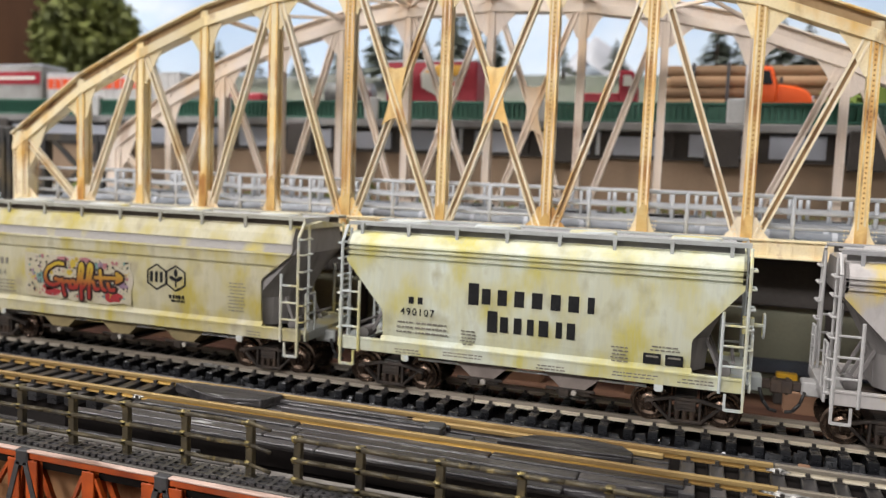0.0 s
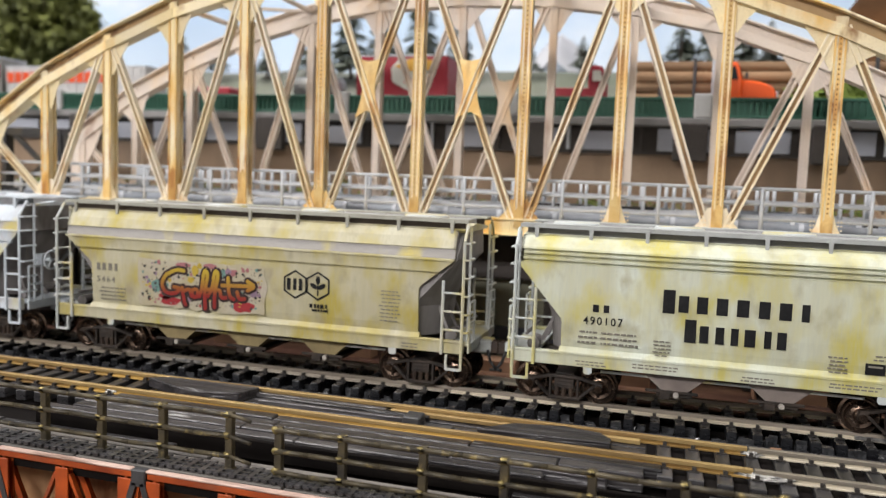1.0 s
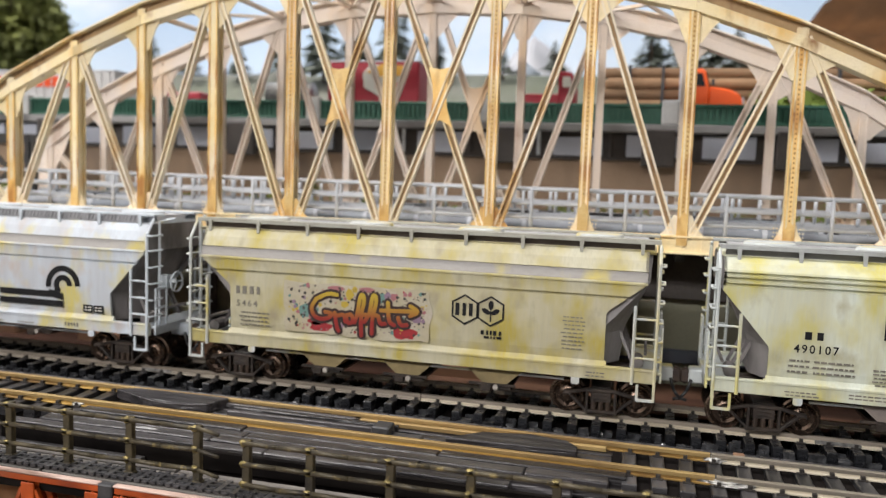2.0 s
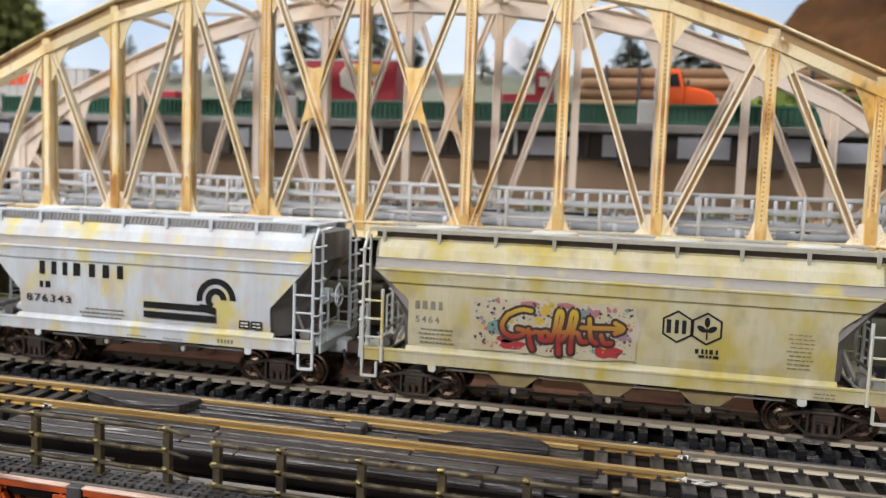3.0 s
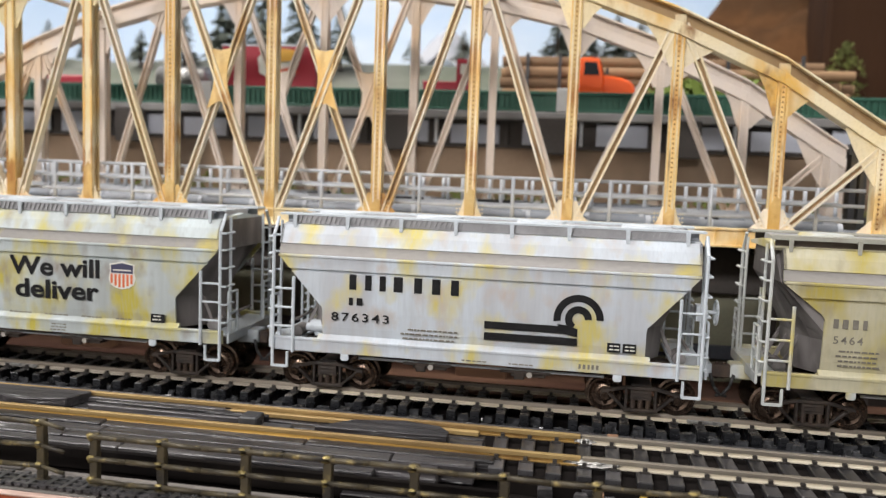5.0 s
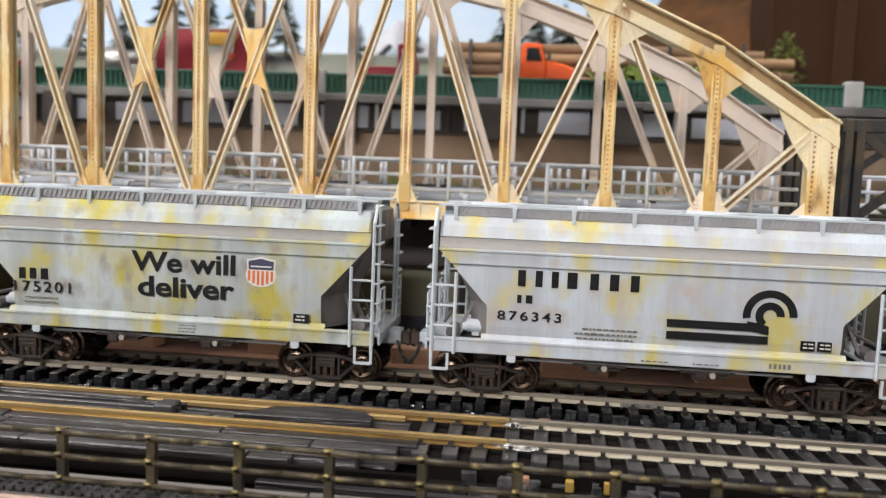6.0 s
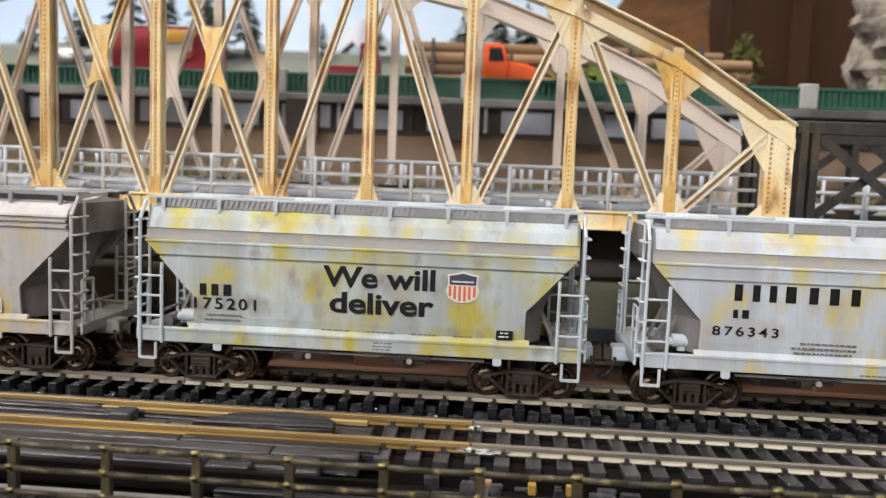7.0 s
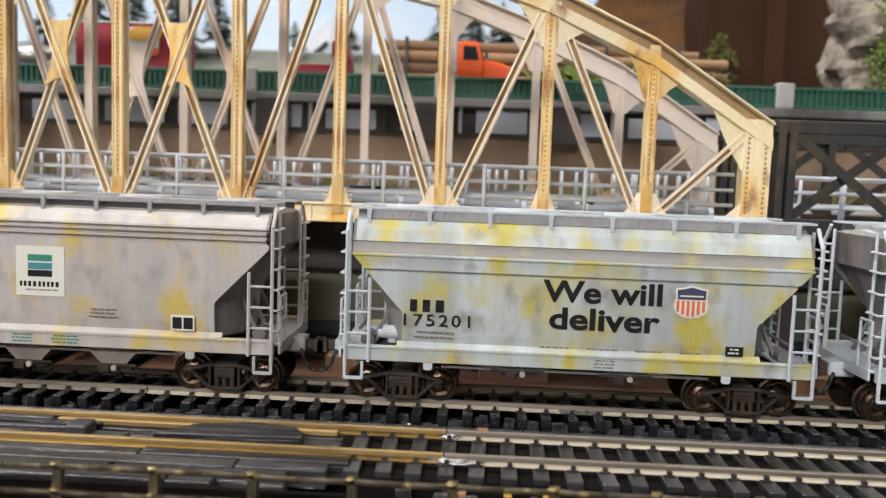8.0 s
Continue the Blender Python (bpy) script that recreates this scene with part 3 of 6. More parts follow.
spare = thing("plastic_block", "small bright blue plastic block behind the track", "block")
box_part("body", (79.5, 87.0, 52, 57, -6.6, 3.2), BLUE_BLOCK, spare, "", 0.4)
spare = thing("plastic_block", "small yellow plastic block behind the track", "block")
box_part("base", (121.5, 129.0, 46, 50.5, -6.6, 0.0), SHADE, spare, "dark base under the block", 0.3)
box_part("body", (121.8, 128.7, 46.3, 50.2, 0.05, 4.2), plain("bright_yellow_plastic", (0.62, 0.36, 0.02), 0.4), spare, "", 0.4)
sill = thing("timber_sill", "row of raw tan timber blocks behind the track", "timber")
for k in range(0, 40, 2):
    w = 17 + (k * 7) % 9
    box_part("block", (-500 + k * 26, -500 + k * 26 + w, 36, 44, -8, 0.5 - (k % 3) * 1.4), TAN, sill, "", 0.3)


# ---- the tracks ----
def rail_mesh(x0, x1):
    """One rail: foot, web and head, its head at z = 0."""
    bm = bmesh.new()
    prof = [(-1.0, -2.1), (1.0, -2.1), (1.0, -1.8), (0.25, -1.55), (0.25, -1.15), (0.72, -0.95), (0.72, -0.1), (0.6, 0), (-0.6, 0), (-0.72, -0.1), (-0.72, -0.95), (-0.25, -1.15), (-0.25, -1.55), (-1.0, -1.8)]
    ends = [[bm.verts.new((x, y, z)) for y, z in prof] for x in (x0, x1)]
    n = len(prof)
    for i in range(n):
        bm.faces.new((ends[0][i], ends[1][i], ends[1][(i + 1) % n], ends[0][(i + 1) % n]))
    bm.faces.new(ends[0])
    bm.faces.new(ends[1][::-1])
    return bm


def rail_part(x0, x1, y, head, foot, track, label=""):
    """A rail with the reflection on its web and foot painted brighter than the worn head."""
    r = part("rail", rail_mesh(x0, x1), head, track, label)
    r.location.y = y * MM
    bm = bmesh.new()
    for s in (-1, 1):
        v = [bm.verts.new((x, s * yy, z)) for yy, z in ((1.04, -2.1), (1.04, -1.77), (0.29, -1.5), (0.29, -1.18)) for x in (x0, x1)]
        w = [bm.verts.new((x, s * yy, z)) for yy, z in ((0.9, -2.1), (0.9, -1.8), (0.2, -1.55), (0.2, -1.18)) for x in (x0, x1)]
        for k in (0, 2, 4):
            bm.faces.new((v[k], v[k + 1], v[k + 3], v[k + 2]))
            bm.faces.new((w[k], w[k + 1], w[k + 3], w[k + 2]))
        bm.faces.new((v[6], v[7], w[7], w[6]))
        bm.faces.new((v[0], v[1], w[1], w[0]))
    bmesh.ops.recalc_face_normals(bm, faces=bm.faces)
    # The foot colour holds the reflected light along the rail.
    part("foot", bm, foot, r, "rail foot with its reflection painted bright")


def tie_mesh(name, half, material, w=2.7, h=4.6):
    bm = bmesh.new()
    brick(bm, -w / 2, w / 2, -half, half, -2.15 - h, -2.15)
    soften(bm, 0.22)
    return mesh_of(name, bm, material)


def spikes(bm, x, ys):
    for y in ys:
        for s in (-1, 1):
            brick(bm, x - 0.5, x + 0.5, y + s * 1.15 - 0.5, y + s * 1.15 + 0.5, -2.15, -1.0)
            brick(bm, x - 1.2, x + 1.2, y + s * 1.2 - 0.75, y + s * 1.2 + 0.75, -2.16, -1.85)


rng = random.Random(4)
GAUGE = 8.75
main_track = thing("railway_track", "straight track with black ties and worn steel rails", "railway track", at=(0, 0, -1.3))
for y in (-GAUGE, GAUGE):
    rail_part(-560, 30, y, RAIL_OLD, FOOT_OLD, main_track)
    rail_part(30.3, 640, y, RAIL_OLD, RAIL_FOOT, main_track)
bpy.context.view_layer.update()
tie = tie_mesh("tie", 15.8, TIE, 2.7, 4.3)
bm = bmesh.new()
for k in range(-40, 78):
    x = 71.4 + (k - 20) * 7.1
    piece("tie", tie, main_track, x + rng.uniform(-0.25, 0.25), rng.uniform(-0.4, 0.4), rng.uniform(-0.12, 0), rng.uniform(-1.2, 1.2))
    spikes(bm, x, (-GAUGE, GAUGE))
tagged(part("spike_strip", bm, SPIKE, main_track, "small brown spikes"), kind="stuff")
for x, y in ((152, -GAUGE), (-66, -GAUGE), (60, GAUGE)):
    box_part("rail_joiner", (x - 6, x + 6, y - 1.3, y + 1.3, -2.0, -0.9), SOLDER, main_track, "silvery soldered rail joiner", 0.25)
# scraps of plastic web between the tie ends
bm = bmesh.new()
for k in range(-40, 78):
    x = 71.4 + (k - 20) * 7.1 + 3.5
    for q in range(4 if k < 26 else 7):
        dx, dy = rng.uniform(-0.9, 0.9), rng.uniform(-18, -10)
        lx, ly = rng.uniform(0.6, 2.0), rng.uniform(0.25, 0.9)
        for v in brick(bm, x + dx - lx, x + dx + lx, dy - ly, dy + ly, -6.6, -5.0 + rng.uniform(-0.8, 1.2 if k < 26 else 2.0)):
            v.co += Vector((rng.uniform(-0.4, 0.4), rng.uniform(-0.3, 0.3), rng.uniform(-0.2, 0.3)))
tagged(part("web_scrap", soften(bm, 0.3), WEB_GREY, main_track, "grey plastic webs between the ties"), kind="stuff")
part("edge_stringer", (lambda b: (brick(b, -560, 640, -20.3, -18.6, -6.7, -4.4), soften(b, 0.3))[1])(bmesh.new()), TIE_GREY, main_track)
box_part("bed", (-560, 640, -15, 15, -6.7, -6.3), BOARD, main_track)

YB = -46.9
second_track = thing("railway_track", "parallel track with brown rails and grey ties", "railway track")
for y in (YB - 8.1, YB + 8.1):
    rail_part(-560, 115.8, y, RAIL_BRASS, FOOT_GOLD, second_track, "brass-brown rail")
    rail_part(116.2, 640, y, RAIL_NEW, RAIL_FOOT, second_track, "worn nickel rail")
tie_b = tie_mesh("tie", 15.2, TIE_GREY, 3.5, 3.0)
bm = bmesh.new()
xs = [-60 - 6.6 * k for k in range(60)] + [96 + 6.9 * k for k in range(60)]
for x in xs:
    piece("tie", tie_b, second_track, x, YB + rng.uniform(-0.7, 0.7), rng.uniform(-0.1, 0), rng.uniform(-2, 2) + (6 if -75 < x < -55 else 0))
    spikes(bm, x, (YB - 8.1, YB + 8.1))
tagged(part("spike_strip", bm, SPIKE, second_track, "small brown spikes"), kind="stuff")
box_part("bed", (97, 640, YB - 15, YB + 15, -7.9, -3.6), BOARD, second_track)
for x, y, w in ((119, YB - 8.3, 6), (117, YB + 8.0, 2.6), (-60, YB - 8.1, 2.2)):
    bm = bmesh.new()
    bmesh.ops.create_icosphere(bm, subdivisions=4, radius=1.0)
    for v in bm.verts:
        k = 1 + 0.45 * noise.noise(v.co * 3.1 + Vector((x, 0, 0))) + 0.25 * noise.noise(v.co * 9)
        v.co = Vector((x + v.co.x * w * k, y + v.co.y * 1.3 * k, -1.7 + v.co.z * 0.95 * k))
    part("solder_blob", bm, SOLDER, second_track, "silver solder over the rail joint", smooth=True)

# timber deck between and beside the rails of the second track
deck = thing("timber_deck", "dark-stained planks between and beside the rails", "deck")
for y0, y1, z, x0, x1 in ((-53.9, -50.6, -2.3, -48, 92), (-50.3, -46.8, -2.5, -48, 28), (-46.5, -43.2, -2.4, -48, 30), (-43, -39.9, -2.3, -48, 92), (-50.3, -46.8, -2.6, 44, 92), (-46.5, -43.2, -2.5, 40, 92)):
    x = x0
    while x < x1 - 4:
        w = min(rng.uniform(38, 62), x1 - x)
        box_part("plank", (x, x + w - 0.4, y0, y1, -5.5, z + rng.uniform(-0.15, 0.15)), DECK, deck, "", 0.25)
        x += w
for dy in (0, 1):
    box_part("guard_strip", (-50 + 70 * dy, 22 + 68 * dy, -41.5, -39.9, -2.2, -0.9), RAIL_BRASS if dy else DECK, deck, "", 0.2)
box_part("guard_strip", (-16, 34, -48.6, -47.2, -2.4, -0.6), DECK, deck, "", 0.2)
box_part("guard_strip", (-16, 34, -45.0, -43.6, -2.4, -0.6), DECK, deck, "", 0.2)
bm = bmesh.new()
brick(bm, 28.5, 33.5, -51.5, -45.8, -2.6, 0.8)
brick(bm, 33.5, 42, -50.8, -46.5, -5.6, -1.6)
part("clamp_block", soften(bm, 0.4), BLACK, deck, "small black clamp block")
for pts, z in (([(-56, -44), (-50, -40.8), (-20, -40.4), (-22.5, -48.4), (-33, -51.5), (-38, -51.2)], 0.5), ([(49, -51.5), (57, -43.5), (70, -40.6), (80, -42.5), (83, -46.5), (83, -50)], 0.2)):
    bm = bmesh.new()
    lo = [bm.verts.new((x, y, -2.4)) for x, y in pts]
    hi = [bm.verts.new((x, y, z)) for x, y in pts]
    bm.faces.new(lo[::-1])
    bm.faces.new(hi)
    for i in range(len(pts)):
        bm.faces.new((lo[i], lo[(i + 1) % len(pts)], hi[(i + 1) % len(pts)], hi[i]))
    part("guard_plate", soften(bm, 0.25), DECK, deck, "pointed dark timber plate between the rails")
for y0, y1, z, xa, xb in ((-60.2, -56.3, -1.3, -56, 96), (-64.6, -60.4, -1.5, -62, 92), (-68.8, -64.8, -1.7, -62, 84), (-72.4, -69.0, -2.0, -70, 70)):
    x = xa
    while x < xb - 4:
        w = min(rng.uniform(45, 80), xb - x)
        box_part("plank", (x, x + w - 0.3, y0, y1, -6, z + rng.uniform(-0.25, 0.2)), DECK, deck, "", 0.3)
        x += w
# Near-black board that stands in for the shade of the gap under the deck edge.
box_part("kerb_board", (-70, 100, -73.8, -72.5, -8, -2.9), BOARD, deck, "", 0.25)

# stepped walkway in front
walkway = thing("plank_walkway", "weathered grey-black plank walkway in front of the tracks", "walkway")
y = -74.0
for k in range(7):
    x = -330.0
    while x < 420:
        w = rng.uniform(55, 110)
        if k < 2 and -75 < x < 60:
            x += w
            continue
        z = -6.2 - 0.15 * k + rng.uniform(-0.2, 0.2)
        box_part("plank", (x, x + w - 0.5, y - 2.05, y, -9.6, z), DECK if k < 2 else (PALE_STRIP if k in (2, 3) else DECK_PALE), walkway, "", 0.22)
        x += w
    y -= 2.25
box_part("bearer", (-330, 420, -88.6, -72.2, -12.6, -9.7), BOARD, walkway)

# woven grille strip on the walkway
bm = bmesh.new()
for k in range(212):
    x = -330 + k * 2.1
    brick(bm, x, x + 1.3, -89.0, -82.2, -6.7, -6.25 + 0.3 * (k % 2))
for y in (-88.0, -86.0, -84.0):
    brick(bm, -330, 115, y - 0.35, y + 0.35, -6.7, -6.0)
tagged(part("grille", bm, TIE_GREY, walkway, "grey woven grille strip"), kind="stuff")

# odds and ends between the second track and the fence
bm = bmesh.new()
for k in range(90):
    x, y = rng.uniform(100, 300), rng.uniform(-71, -57)
    a, b, h = rng.uniform(0.8, 3), rng.uniform(0.5, 1.2), rng.uniform(0.5, 3.2)
    for v in brick(bm, x - a, x + a, y - b, y + b, -8.0, -8 + h):
        v.co += Vector((rng.uniform(-0.6, 0.6), rng.uniform(-0.5, 0.5), rng.uniform(0, 0.4)))
scraps = part("scrap_pile", bm, TIE_GREY)
tagged(scraps, "grey and black plastic scraps beside the track", "scrap", kind="stuff")
for x, y, w, m in ((120, -61, 1.2, TAN), (130, -61, 0.9, SCRAP_YELLOW), (138, -60.5, 0.6, SCRAP_YELLOW), (125, -21.5, 1.5, TAN), (196, -66, 0.9, SCRAP_YELLOW), (231, -63, 1.8, TAN)):
    b = thing("wood_chip", "yellow wood chip beside the track" if m is SCRAP_YELLOW else "tan wood chip beside the track", "scrap", "chips", at=(x, y, -8))
    box_part("chip", (-w, w, -2.6, 2.6, 0, 2.6), m, b, "", 0.2)

# brass guard fence
fence = thing("guard_fence", "low tarnished-brass fence with square posts and three rails", "fence")
POSTS = [-165 + 18.4 * k for k in range(5)] + [-73.2, -56, -38.8, -21, -2.6, 10.3, 26.2, 45.4, 63.6] + [82 + 18.4 * k for k in range(14)]
FY = -85.0
for i, x in enumerate(POSTS):
    top = 7.6 if x < 0 else 5.6
    bm = bmesh.new()
    brick(bm, x - 0.95, x + 0.95, FY - 0.85, FY + 0.85, -7.6, top)
    brick(bm, x - 1.3, x + 1.3, FY - 1.1, FY + 1.1, -7.4, -5.8)
    p = part("post", soften(bm, 0.18), FENCE, fence)
    for f in (0.6, 5.6, 10.4):
        bm = bmesh.new()
        bmesh.ops.create_icosphere(bm, subdivisions=2, radius=1.0)
        for v in bm.verts:
            k = 1 + 0.5 * noise.noise(v.co * 2.3 + Vector((x, f, 0)))
            v.co = Vector((x - 0.4 + v.co.x * 1.15 * k, FY - 0.9 + v.co.y * 0.55, top - f + v.co.z * 0.85 * k))
        part("solder_spot", bm, BRASS_SPOT, p, "brassy solder at the rail crossing", smooth=True)
    if i + 1 < len(POSTS) and x != -2.6:
        x2 = POSTS[i + 1]
        t2 = 7.6 if x2 < 0 else 5.6
        for f in (0.6, 5.6, 10.4):
            bm = bmesh.new()
            sag = rng.uniform(-0.35, 0.15)
            mid = ((x + x2) / 2, FY - 0.9, (top + t2) / 2 - f + sag)
            tube(bm, (x - 0.6, FY - 0.9, top - f), mid, 0.62, 6)
            tube(bm, mid, (x2 + 0.6, FY - 0.9, t2 - f), 0.62, 6)
            part("rail", bm, FENCE, fence, smooth=True)
    elif x == -2.6:
        for f in (0.3, 5.6, 10.4):
            bm = bmesh.new()
            tube(bm, (x, FY - 0.9, top - f), (x + 6.2, FY - 1.4, top - f - 1.0), 0.5, 6)
            part("rail_stub", bm, FENCE, fence, "bent end of a broken rail", smooth=True)

# orange steel trestle under the walkway
trestle = thing("steel_trestle", "orange painted steel trestle under the walkway", "trestle", at=(0, 1.8, 2.4))
for x0, x1 in ((-330, -147), (-145, -68), (-66, -25.5), (-21.5, 60), (62, 200), (202, 420)):
    bm = bmesh.new()
    brick(bm, x0, x1, -93.0, -91.0, -10.4, -9.8)
    part("flange", soften(bm, 0.2), PINK_STEEL, trestle, "faded pinkish top flange")
    box_part("girder", (x0, x1, -92.4, -91.4, -12.2, -10.5), ORANGE_STEEL, trestle, "", 0.2)
    n = max(2, int((x1 - x0) / 20))
    for k in range(n + 1):
        x = x0 + 2 + (x1 - x0 - 4) * k / n
        bm = bmesh.new()
        brick(bm, x - 1.9, x + 1.9, -92.9, -92.4, -82.4, -12.4)
        brick(bm, x - 0.4, x + 0.4, -92.4, -90.6, -82.4, -12.3)
        brick(bm, x - 1.4, x + 1.4, -90.6, -90.1, -82.4, -12.3)
        part("column", soften(bm, 0.15), ORANGE_STEEL, trestle)
        if k < n:
            xn = x0 + 2 + (x1 - x0 - 4) * (k + 1) / n
            for a, b in ((-14, -45), (-46, -79)) if k % 2 else ((-45, -14), (-79, -46)):
                bm = bmesh.new()
                stick(bm, (x + 2, -92.0, a), (xn - 2, -92.0, b), 0.9, 1.2)
                part("brace", bm, ORANGE_STEEL, trestle)
for x in (-145.8, -67, -23.5, 61):
    box_part("bracket", (x - 2.0, x + 2.0, -93.2, -90.8, -14, -9.8), BLACK, trestle, "dark bolted joint bracket", 0.3)
    for q in (-1, 1):
        bm = bmesh.new()
        stick(bm, (x + q * 1.2, -92.6, -13), (x + q * 9.5, -92.6, -40), 1.5, 1.2)
        part("knee_strut", bm, BLACK, trestle, "dark slanted strut under the joint")
        bm = bmesh.new()
        stick(bm, (x + q * 0.6, -91.6, -13), (x + q * 5.5, -91.6, -40), 1.3, 1.2)
        part("brace", bm, ORANGE_STEEL, trestle)
for x in (-300, -180, -110, -50, 0, 50, 120, 220, 330):
    for y in (-30, 20):
        box_part("leg", (x - 3, x + 3, y - 3, y + 3, -82.4, -12), ORANGE_STEEL, trestle)
for x in range(-320, 420, 24):
    bm = bmesh.new()
    stick(bm, (x, -78, -12.6), (x + 22, -78, -60), 1.8, 1.4)
    part("rear_brace", bm, ORANGE_STEEL, trestle)
    box_part("rear_column", (x - 1.6, x + 1.6, -79.5, -76.5, -82.4, -12.7), ORANGE_STEEL, trestle)


# ---- the train ----
WHEEL_STEEL = surface("dark_bronze_wheel", (0.23, 0.165, 0.125), (0.05, 0.036, 0.03), 160, rough=0.22, metal=0.9, bump=0.1)
FRAME_BLACK = surface("grimy_truck_frame", (0.018, 0.015, 0.013), (0.06, 0.044, 0.034), 250, rough=0.45, bump=0.6)
COUPLER = surface("dark_coupler", (0.06, 0.045, 0.04), (0.1, 0.07, 0.05), 300, rough=0.45, metal=0.3)
HOSE = plain("black_air_hose", (0.03, 0.03, 0.03), 0.5)
INK = surface("black_lettering", (0.008, 0.008, 0.009), (0.016, 0.016, 0.017), 300, rough=0.6, bump=0, spec=0.2)
INK_GREY = surface("faded_lettering", (0.15, 0.14, 0.115), (0.23, 0.21, 0.17), 200, rough=0.5, bump=0)
INK_FAINT = plain("faint_stencil", (0.2, 0.19, 0.15), 0.6)
WHITE_INK = plain("white_panel", (0.7, 0.69, 0.62), 0.5)
RED_INK, BLUE_INK = plain("red_stripe", (0.68, 0.16, 0.06), 0.5), plain("dark_blue_shield", (0.05, 0.05, 0.1), 0.5)
GREEN_INK, TEAL_INK = plain("green_bar", (0.03, 0.22, 0.15), 0.5), plain("teal_bar", (0.05, 0.22, 0.27), 0.5)


def car_paint(name, base, second, yellow, lo, hi, dirt):
    return surface(name, base, second, 75, (1.5, 1, 0.16), rough=0.62, spec=0.35, bump=0.12, grain=1100, stain=yellow, stain_scale=105, stain_stretch=(0.9, 1, 0.6),
                   stain_range=(lo, hi), stain2=dirt, stain2_range=(0.53, 0.76), depth=0.0001)


PAINT = {
    "sage": car_paint("sage_white_paint", (0.62, 0.66, 0.57), (0.52, 0.52, 0.37), (0.52, 0.47, 0.14), 0.43, 0.68, (0.40, 0.38, 0.24)),
    "beige": car_paint("beige_yellow_paint", (0.52, 0.50, 0.38), (0.44, 0.40, 0.25), (0.42, 0.345, 0.075), 0.44, 0.68, (0.33, 0.29, 0.19)),
    "white": car_paint("blue_white_paint", (0.575, 0.635, 0.69), (0.46, 0.475, 0.50), (0.60, 0.52, 0.17), 0.50, 0.68, (0.50, 0.44, 0.40)),
    "pearl": car_paint("pearl_grey_paint", (0.53, 0.595, 0.605), (0.36, 0.385, 0.375), (0.49, 0.42, 0.07), 0.46, 0.66, (0.28, 0.25, 0.22)),
    "grey": car_paint("warm_grey_paint", (0.52, 0.49, 0.475), (0.40, 0.375, 0.36), (0.56, 0.43, 0.11), 0.51, 0.68, (0.32, 0.29, 0.28)),
}
TRIM = {
    "sage": surface("pale_sage_trim", (0.54, 0.58, 0.58), (0.48, 0.51, 0.49), 120, rough=0.5, stain=(0.56, 0.51, 0.2), stain_scale=80),
    "beige": surface("pale_beige_trim", (0.53, 0.56, 0.55), (0.48, 0.49, 0.46), 120, rough=0.5, stain=(0.56, 0.48, 0.18), stain_scale=80),
    "white": surface("pale_blue_trim", (0.60, 0.65, 0.69), (0.52, 0.57, 0.61), 120, rough=0.5),
    "pearl": surface("pale_pearl_trim", (0.53, 0.58, 0.61), (0.46, 0.5, 0.53), 120, rough=0.5),
    "grey": surface("pale_grey_trim", (0.47, 0.46, 0.45), (0.40, 0.39, 0.38), 120, rough=0.5),
}
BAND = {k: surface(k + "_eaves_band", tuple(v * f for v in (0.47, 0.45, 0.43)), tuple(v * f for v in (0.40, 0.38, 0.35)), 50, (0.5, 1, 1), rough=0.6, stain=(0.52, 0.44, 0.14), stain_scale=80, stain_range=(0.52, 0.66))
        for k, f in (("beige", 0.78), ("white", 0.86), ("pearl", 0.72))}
# Car-end colour: grime plus the shade of the recess, both painted in.
INNER = surface("grimy_shaded_sheet", (0.26, 0.245, 0.24), (0.17, 0.155, 0.15), 60, (1, 1, 0.3), rough=0.5, stain=(0.08, 0.072, 0.068), stain_scale=60)
# Dark tones per car that paint the shade below the roof walk.
WALK_SHADE = {k: surface(k + "_walk_gap_shade", c1, c2, 90, (0.4, 1, 1), rough=0.7) for k, c1, c2 in (
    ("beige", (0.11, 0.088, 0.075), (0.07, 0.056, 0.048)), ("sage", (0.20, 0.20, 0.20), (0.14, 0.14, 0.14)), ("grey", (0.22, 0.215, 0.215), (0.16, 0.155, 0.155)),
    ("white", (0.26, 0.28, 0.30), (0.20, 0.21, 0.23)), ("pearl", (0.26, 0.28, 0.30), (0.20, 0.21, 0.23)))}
WALK = {k: surface(k + "_roof_walk", c1, c2, 150, rough=0.55) for k, c1, c2 in (
    ("beige", (0.40, 0.40, 0.34), (0.32, 0.31, 0.26)), ("sage", (0.42, 0.44, 0.43), (0.34, 0.35, 0.34)), ("grey", (0.34, 0.34, 0.345), (0.27, 0.27, 0.275)))}
ROOF_GREY = surface("roof_walk_grey", (0.40, 0.40, 0.41), (0.31, 0.31, 0.32), 150, rough=0.6)
CHUTE = surface("dusty_chute", (0.26, 0.22, 0.195), (0.17, 0.14, 0.125), 120, rough=0.7)
CHUTE_TAN = surface("tan_chute", (0.28, 0.22, 0.105), (0.18, 0.14, 0.07), 120, rough=0.7)
KNOB = plain("pale_gate_knob", (0.42, 0.39, 0.35), 0.4)

SMOOTH = [(15.4, 17.5), (19, 18.1), (24, 18.45), (30, 18.6), (35.1, 18.6), (35.25, 17.7), (35.75, 17.7), (35.9, 18.6), (39.2, 18.5), (39.35, 18.95), (39.85, 18.95), (40.0, 17.9), (43.0, 17.2), (43.15, 17.8), (43.6, 17.6), (46.2, 16.6), (48.6, 15.3)]
